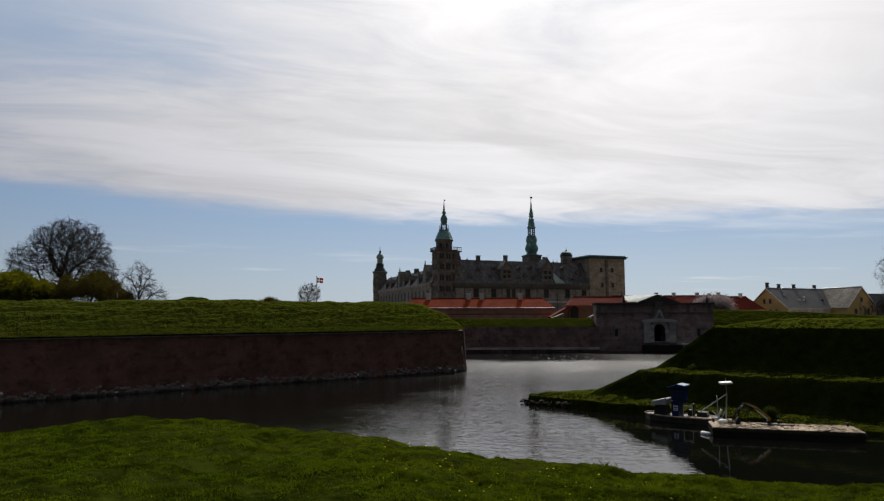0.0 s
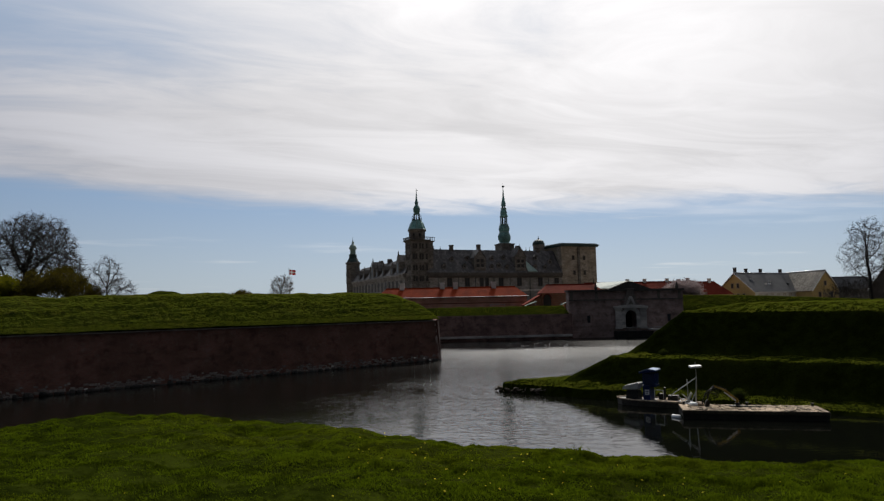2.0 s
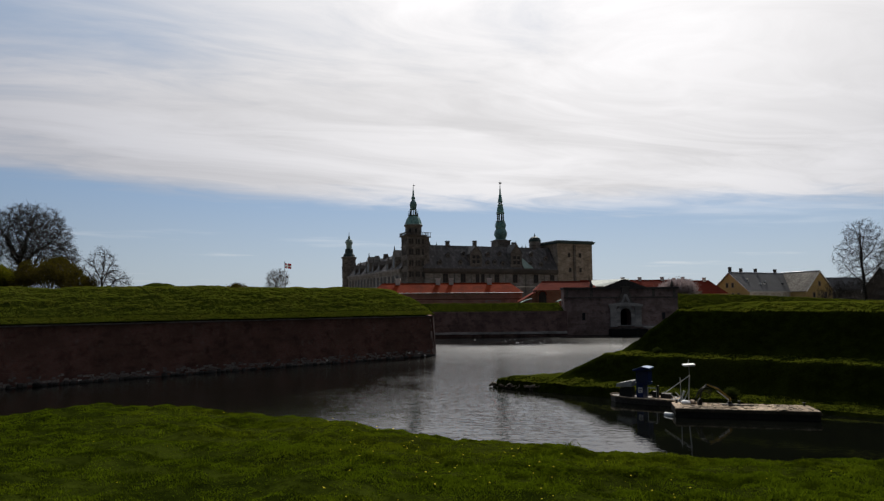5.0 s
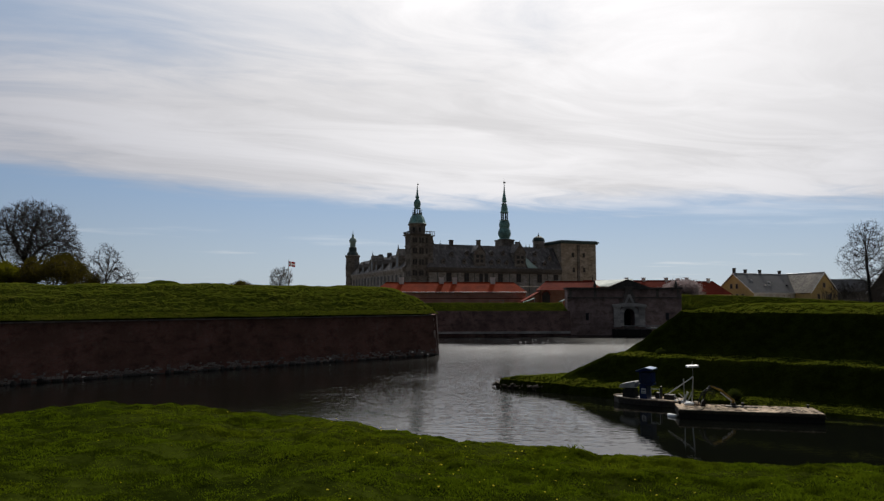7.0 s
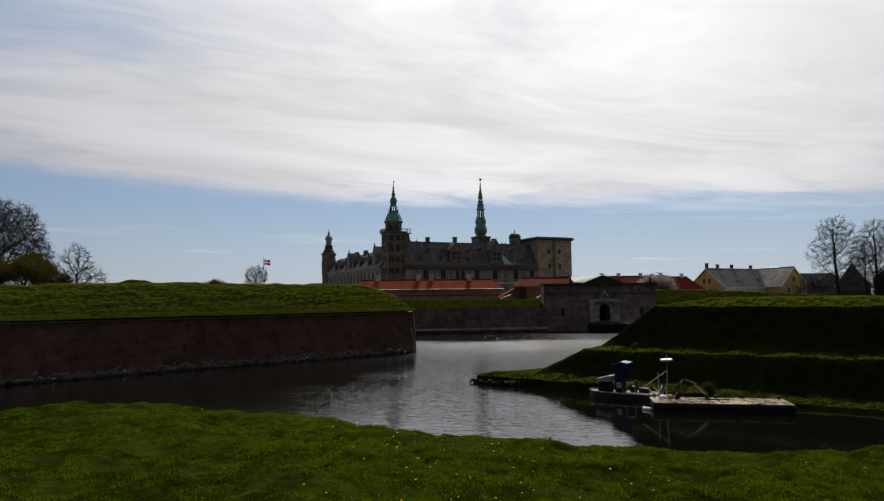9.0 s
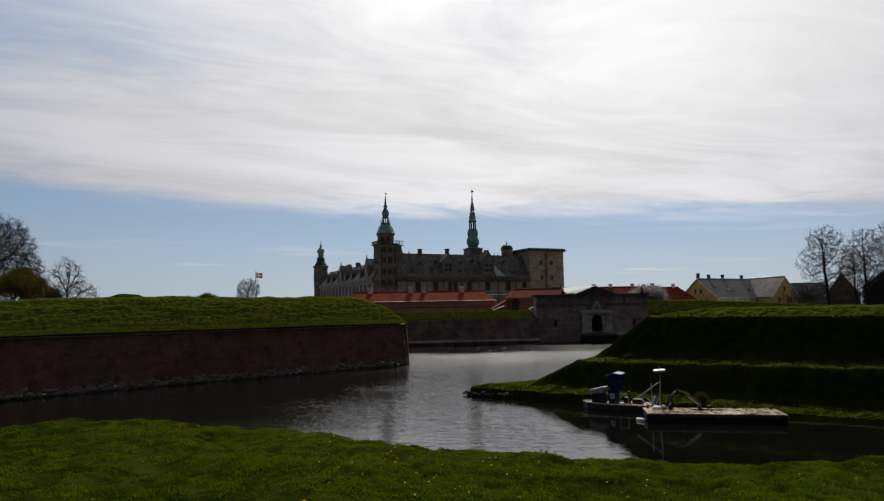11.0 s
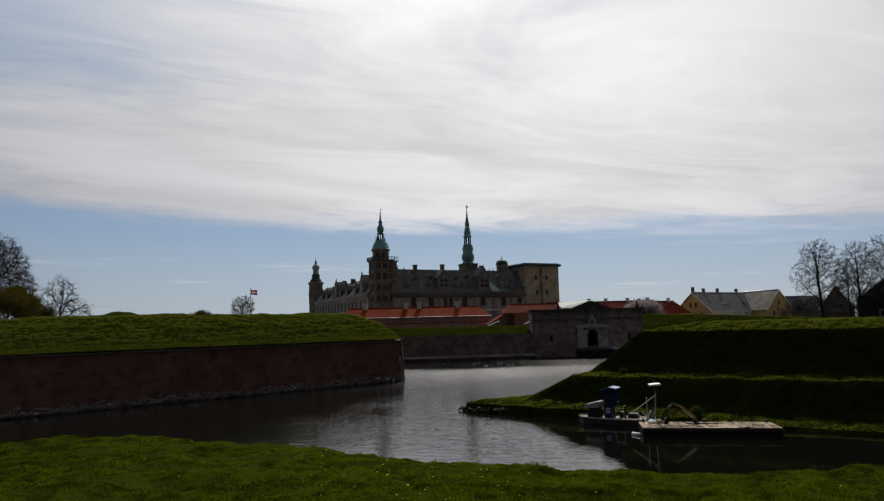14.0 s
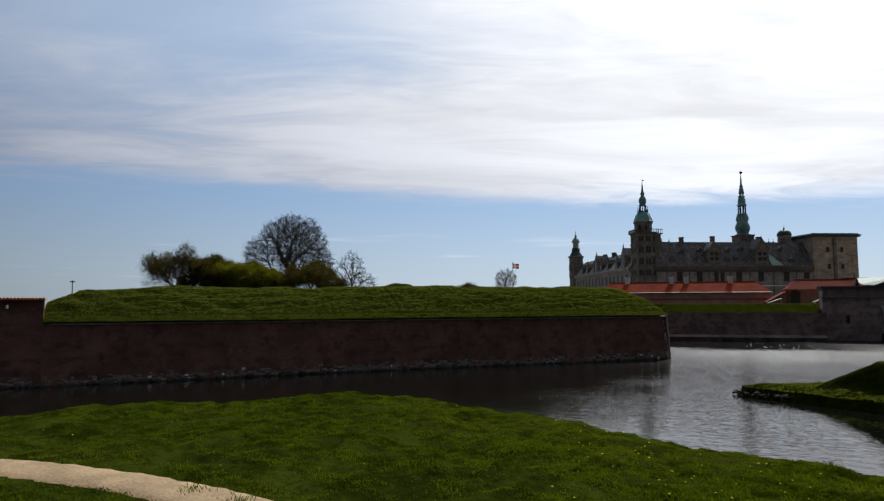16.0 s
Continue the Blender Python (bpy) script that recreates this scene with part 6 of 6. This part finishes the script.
part("hand_rail", Geo().tube((2.9, -0.85, 0.4), (2.9, -0.85, 1.1), 0.025, 0.025, 6).tube((2.9, -0.85, 1.1), (3.5, -0.85, 1.1), 0.025, 0.025, 6).tube((3.5, -0.85, 1.1), (3.5, -0.85, 0.4), 0.025, 0.025, 6), STEEL, boat)
ramp = Geo()
for y in (-0.62, 0.62):
    ramp.tube((4.4, y, 0.45), (5.5, y, 0.15), 0.05, 0.05, 6).tube((4.4, y, 0.75), (5.0, y, 0.28), 0.04, 0.04, 6).tube((5.0, y, 0.28), (5.35, y, 1.0), 0.04, 0.04, 6)
for i in range(5):
    ramp.tube((4.5 + 0.25 * i, -0.62, 0.43 - 0.07 * i), (4.5 + 0.25 * i, 0.62, 0.43 - 0.07 * i), 0.03, 0.03, 5)
part("loading_ramp", ramp, STEEL, boat, "galvanised lattice loading ramp")
part("fender_bar", Geo().tube((5.05, -0.7, 0.3), (5.3, -0.72, 1.05), 0.06, 0.05, 6), PANEL, boat, "white painted bar")
part("float", Geo().lathe([(0.05, -0.55), (0.2, -0.5), (0.22, 0.4), (0.18, 0.5), (0.05, 0.55)], 0, 0, 10), WHITE, boat, "white float", True).matrix_basis = pose(5.25, -4.55, 0.05, 90, 0, 65) @ Matrix.Scale(0.6, 4)

mast = thing("lamp_mast", "steel mast on the barge with a flat white lamp", "lamp mast", pose(15.75, 42.95, 0.53))
part("mast", Geo().tube((0, 0, 0), (0.12, 0, 1.75), 0.045, 0.04, 8), STEEL, mast)
part("stay", Geo().tube((-1.45, 0.25, 0.6), (0.1, 0, 1.72), 0.035, 0.035, 6), STEEL, mast)
part("stay", Geo().tube((-0.42, 0.1, 0.0), (-0.45, 0.1, 1.6), 0.03, 0.03, 6), STEEL, mast)
part("lamp_panel", Geo().box(-0.36, 0.36, -0.19, 0.19, -0.05, 0.05, 0.01), PANEL, mast, "flat white lamp panel").matrix_basis = pose(0.08, 0, 2.4, 8, -3, 0)
part("bracket", Geo().tube((0.12, 0, 1.75), (0.08, 0, 2.7), 0.02, 0.015, 6), STEEL, mast)

arm = thing("digger_arm", "small yellow hydraulic digger arm on the barge", "digger arm", pose(17.9, 41.9, 0.53, 0, 0, -13) @ Matrix.Diagonal((0.92, 1, 0.86, 1)))
part("turntable", Geo().lathe([(0.26, 0), (0.26, 0.1), (0.16, 0.16), (0.14, 0.3)], 0, 0, 12), IRON, arm)
part("foot", Geo().box(-0.5, 0.6, -0.12, 0.12, 0.02, 0.1).box(0.5, 1.5, -0.06, 0.06, 0.02, 0.08), IRON, arm)
boom = Geo()
for a, b, ra, rb in (((0, 0, 0.25), (0.02, 0, 0.5), 0.09, 0.09), ((0.02, 0, 0.5), (-0.75, 0, 1.18), 0.085, 0.075), ((-0.75, 0, 1.18), (-1.4, 0, 1.45), 0.075, 0.055)):
    boom.tube(a, b, ra, rb, 6)
part("boom", boom, YELLOW, arm, "bent yellow boom")
part("ram", Geo().tube((-0.1, -0.13, 0.45), (-0.8, -0.13, 1.05), 0.05, 0.03, 6), STEEL, arm)
part("ram", Geo().tube((-0.55, 0.1, 1.2), (-1.25, 0.1, 1.5), 0.045, 0.03, 6), IRON, arm)
part("stick", Geo().tube((-1.4, 0, 1.45), (-1.75, 0, 1.05), 0.08, 0.07, 6).tube((-1.75, 0, 1.05), (-1.85, 0, 0.55), 0.07, 0.06, 6), IRON, arm, "dark dipper stick")
part("bucket", Geo().prism([(-2.05, 0.02), (-1.78, 0.02), (-1.72, 0.3), (-1.85, 0.5), (-1.98, 0.35)], -0.2, 0.2), IRON, arm, "black digging bucket")
hose = Geo()
for off in (0.0, 0.16, 0.3):
    last = None
    for i in range(10):
        a = math.pi * i / 9
        p = (-1.1 - 0.5 * (1 - math.cos(a)) - off * 0.4, -0.1 - off * 0.3, 0.95 - off + 0.55 * math.sin(a) - 0.05 * i)
        if last:
            hose.tube(last, p, 0.03, 0.03, 5)
        last = p
part("hose", hose, IRON, arm, "black hydraulic hoses")
bag = Geo().lathe([(0.2, 0.0), (0.34, 0.05), (0.36, 0.2), (0.25, 0.34), (0.08, 0.4)], 0, 0, 9)
bag.v = [(x * 1.25 + 0.04 * math.sin(7 * y), y, z * 0.8) for x, y, z in bag.v]
solid("sack", bag, WHITE, "crumpled white sack on the barge deck", "sack", m=pose(15.45, 42.6, 0.53) @ Matrix.Scale(0.75, 4))
solid("sack", bag, DECK, "brown sack on the barge deck", "sack", m=pose(15.9, 42.75, 0.53, 0, 0, 70) @ Matrix.Scale(0.8, 4))

# ---- rocks at the outwork's tip ----
ROCKS = []
for me in STONES:
    dry = me.copy()
    dry.name = "rock"
    dry.materials[0] = ROCK
    ROCKS.append(dry)
r = random.Random(77)
for i in range(110):
    a = r.uniform(0, 1)
    x, y = (4.4 + 3.5 * a, 56.2 - 2.7 * a) if i % 3 else (4.5 + 2.2 * a, 56.3 + 1.2 * a)
    s = r.choice((0.16, 0.2, 0.26, 0.3, 0.42)) * r.uniform(0.8, 1.2)
    ob = new("rock", ROCKS[i % 6])
    ob.matrix_basis = pose(x + r.uniform(-0.3, 0.3), y + r.uniform(-0.35, 0.25), r.uniform(0.05, 0.35), r.uniform(-20, 20), r.uniform(-20, 20), r.uniform(0, 360)) @ Matrix.Diagonal((s * r.uniform(0.9, 1.8), s, s * r.uniform(0.45, 0.9), 1))
    tagged(ob, "rough brown rock at the water's edge", "rock", "rocks at the waterline")

footing(wall_face_a, (MIDDLE - CORNER).length, 61)
footing(wall_face_b, (END - MIDDLE).length, 62)
footing(wall_high, 60, 63)
part("ledge", Geo().box(0, 28.8, -0.2, 0.6, 0.5, 0.95, 0.05), GATE_PALE, wall_curtain, "pale stone ledge at the waterline")


# ---- grass: blades on the near bank, rough tufts on the ramparts ----
def scatter(name, pos, h, width, mat, label, seed, lean=0.5, far=False):
    """Bent blades: two facets each near by, one where they stand far off."""
    r_ = np.random.RandomState(seed)
    n = len(pos)
    a, b = r_.uniform(0, 2 * np.pi, n), r_.uniform(0, 2 * np.pi, n)
    side = np.stack([np.cos(a), np.sin(a), np.zeros(n)], -1) * width[:, None]
    tilt = r_.uniform(0.1, 1.0, n) * lean
    tip = pos + np.stack([np.cos(b) * tilt * h, np.sin(b) * tilt * h, h], -1)
    if far:
        v = np.stack([pos - side, pos + side, tip], 1).reshape(-1, 3)
        f = np.arange(n)[:, None] * 3 + np.array([[0, 1, 2]])
    else:
        mid = pos + (tip - pos) * 0.5 + np.stack([np.zeros(n), np.zeros(n), h * 0.14], -1)
        v = np.stack([pos - side, mid + side, tip, mid - side * 0.6], 1).reshape(-1, 3)
        f = np.arange(n)[:, None] * 4 + np.array([[0, 1, 2, 3]])
    me = array_mesh(name, v, f, mat)
    return tagged(new(name, me), label, "grass", kind="stuff")


def near_grass():
    r_ = np.random.RandomState(5)
    n = 450000
    az = r_.uniform(-57, 40, n)
    c = np.interp(az, CREST_AZ, CREST_R)
    q = np.sqrt(r_.uniform(0, 1, n)) * (c - 3.6 + 1.1) + 3.6
    x, y = q * np.sin(np.radians(az)), q * np.cos(np.radians(az))
    tuft = waves(x, y, 71, 0.9, 3) + 0.6 * waves(x, y, 72, 2.6, 2)
    keep = r_.uniform(0, 1, n) < np.clip(0.75 + 0.35 * tuft, 0.35, 1)
    px_, py_, hw = (np.array([p[i] for p in pts[:-3]]) for i in range(3))
    on_path = np.abs(y - np.interp(x, px_, py_)) < np.interp(x, px_, hw) * 0.97 + 0.04 * waves(x, y, 75, 0.4, 3) - np.where(r_.uniform(0, 1, n) < 0.2, 0.06 * r_.uniform(0, 1, n), 0)
    keep &= ~(on_path & (x < 0.5))
    x, y, tuft, q = x[keep], y[keep], tuft[keep], q[keep]
    h = np.clip(0.016 + 0.014 * np.clip(tuft, -0.6, 2) + r_.gamma(2, 0.003, len(x)), 0.010, 0.07)
    pos = np.stack([x, y, bank_height(x, y) - 0.01], -1)
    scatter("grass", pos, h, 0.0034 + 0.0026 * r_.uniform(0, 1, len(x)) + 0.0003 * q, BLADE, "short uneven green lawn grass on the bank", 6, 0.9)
    # weeds stand taller here and there
    m = 45
    az = r_.uniform(-40, 40, m)
    q = r_.uniform(4.8, np.interp(az, CREST_AZ, CREST_R))
    wx, wy = q * np.sin(np.radians(az)), q * np.cos(np.radians(az))
    wx, wy = np.append(wx, [1.46, 2.9, 1.05, 3.4]), np.append(wy, [7.55, 5.7, 6.1, 6.0])
    k = 60
    ox, oy = r_.normal(0, 0.07, (len(wx), k)), r_.normal(0, 0.07, (len(wx), k))
    x, y = (wx[:, None] + ox).ravel(), (wy[:, None] + oy).ravel()
    h = r_.uniform(0.03, 0.10, len(x))
    scatter("weeds", np.stack([x, y, bank_height(x, y)], -1), h, np.full(len(x), 0.006), BLADE, "taller weed tufts in the lawn", 8, 0.9)


near_grass()


def rough_grass():
    r_ = np.random.RandomState(15)
    n = 210000
    u = r_.uniform(0, L_FACE, n)
    k = np.where(r_.uniform(0, 1, n) < 0.2, r_.uniform(0.3, 0.9, n), r_.uniform(0.3, 9.5, n))
    l1 = (MIDDLE - CORNER).length
    d1, d2 = (MIDDLE - CORNER).normalized(), (END - MIDDLE).normalized()
    a, far = np.minimum(u, l1), np.maximum(u - l1, 0)
    first_leg = u < l1
    x = CORNER.x + d1.x * a + d2.x * far + np.where(first_leg, d1.y, d2.y) * k
    y = CORNER.y + d1.y * a + d2.y * far - np.where(first_leg, d1.x, d2.x) * k
    ok = x < -0.5 - 0.02 * (y - 89)
    u, k, x, y = u[ok], k[ok], x[ok], y[ok]
    tuft = waves(x, y, 81, 3.0, 4)
    h = np.clip(0.05 + 0.022 * tuft + r_.gamma(2, 0.008, len(x)), 0.025, 0.16)
    pos = np.stack([x, y, WALL_TOP - 0.05 + bastion_rise(k, u)], -1)
    scatter("rough_grass", pos, h, 0.032 + 0.02 * r_.uniform(0, 1, len(x)), ROUGH_BLADE, "rough tufted grass on the bastion slope", 16, 0.8, True)
    n = 560000
    x, y = r_.uniform(4, 42, n), r_.uniform(30, 70, n)
    z = ravelin_height(x, y)
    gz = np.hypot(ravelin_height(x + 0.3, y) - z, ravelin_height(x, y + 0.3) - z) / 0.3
    # bright blades only on sunlit flats; steep banks stay dark to read as shade
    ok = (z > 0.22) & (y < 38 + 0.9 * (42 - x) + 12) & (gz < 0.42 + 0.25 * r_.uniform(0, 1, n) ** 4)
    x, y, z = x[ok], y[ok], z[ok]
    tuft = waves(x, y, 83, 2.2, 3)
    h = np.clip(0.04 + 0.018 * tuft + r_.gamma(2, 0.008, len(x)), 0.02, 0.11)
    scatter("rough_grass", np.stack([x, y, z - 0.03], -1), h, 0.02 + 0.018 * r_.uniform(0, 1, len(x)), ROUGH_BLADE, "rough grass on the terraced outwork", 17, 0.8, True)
    n = 45000
    x, y = r_.uniform(50, 125, n), r_.uniform(141.6, 156, n)
    scatter("rough_grass", np.stack([x, y, rampart_right_height(x, y) - 0.03], -1), r_.uniform(0.04, 0.12, n), np.full(n, 0.03), ROUGH_BLADE, "rough grass on the rampart by the gate", 18, 0.8, True)
    n = 12000
    x, y = r_.uniform(-2, 26, n), r_.uniform(136.6, 145, n)
    y = y + 0.087 * x
    scatter("rough_grass", np.stack([x, y, curtain_turf_height(x, y) - 0.03], -1), r_.uniform(0.04, 0.10, n), np.full(n, 0.03), ROUGH_BLADE, "grass on the curtain wall", 19, 0.8, True)


rough_grass()


def dandelions():
    r_ = random.Random(23)
    g = Geo()
    g.lathe([(0.004, 0.0), (0.02, 0.004), (0.024, 0.012), (0.012, 0.02)], 0, 0, 7)
    me = mesh_of("dandelion", g, FLOWER)
    for i in range(110):
        az = r_.choice([r_.gauss(6, 9), r_.uniform(-50, 35), r_.gauss(-2, 5)])
        q = r_.uniform(4.6, float(np.interp(az, CREST_AZ, CREST_R)) - 0.2)
        x, y = q * math.sin(radians(az)), q * math.cos(radians(az))
        ob = new("dandelion", me)
        ob.matrix_basis = pose(x, y, float(bank_height(np.array([x]), np.array([y]))[0]) + r_.uniform(0.05, 0.09), r_.uniform(-25, 25), r_.uniform(-25, 25), 0) @ Matrix.Scale(r_.uniform(0.22, 0.48), 4)
        tagged(ob, "yellow dandelion flower in the lawn", "flower", "dandelions in the lawn")


dandelions()
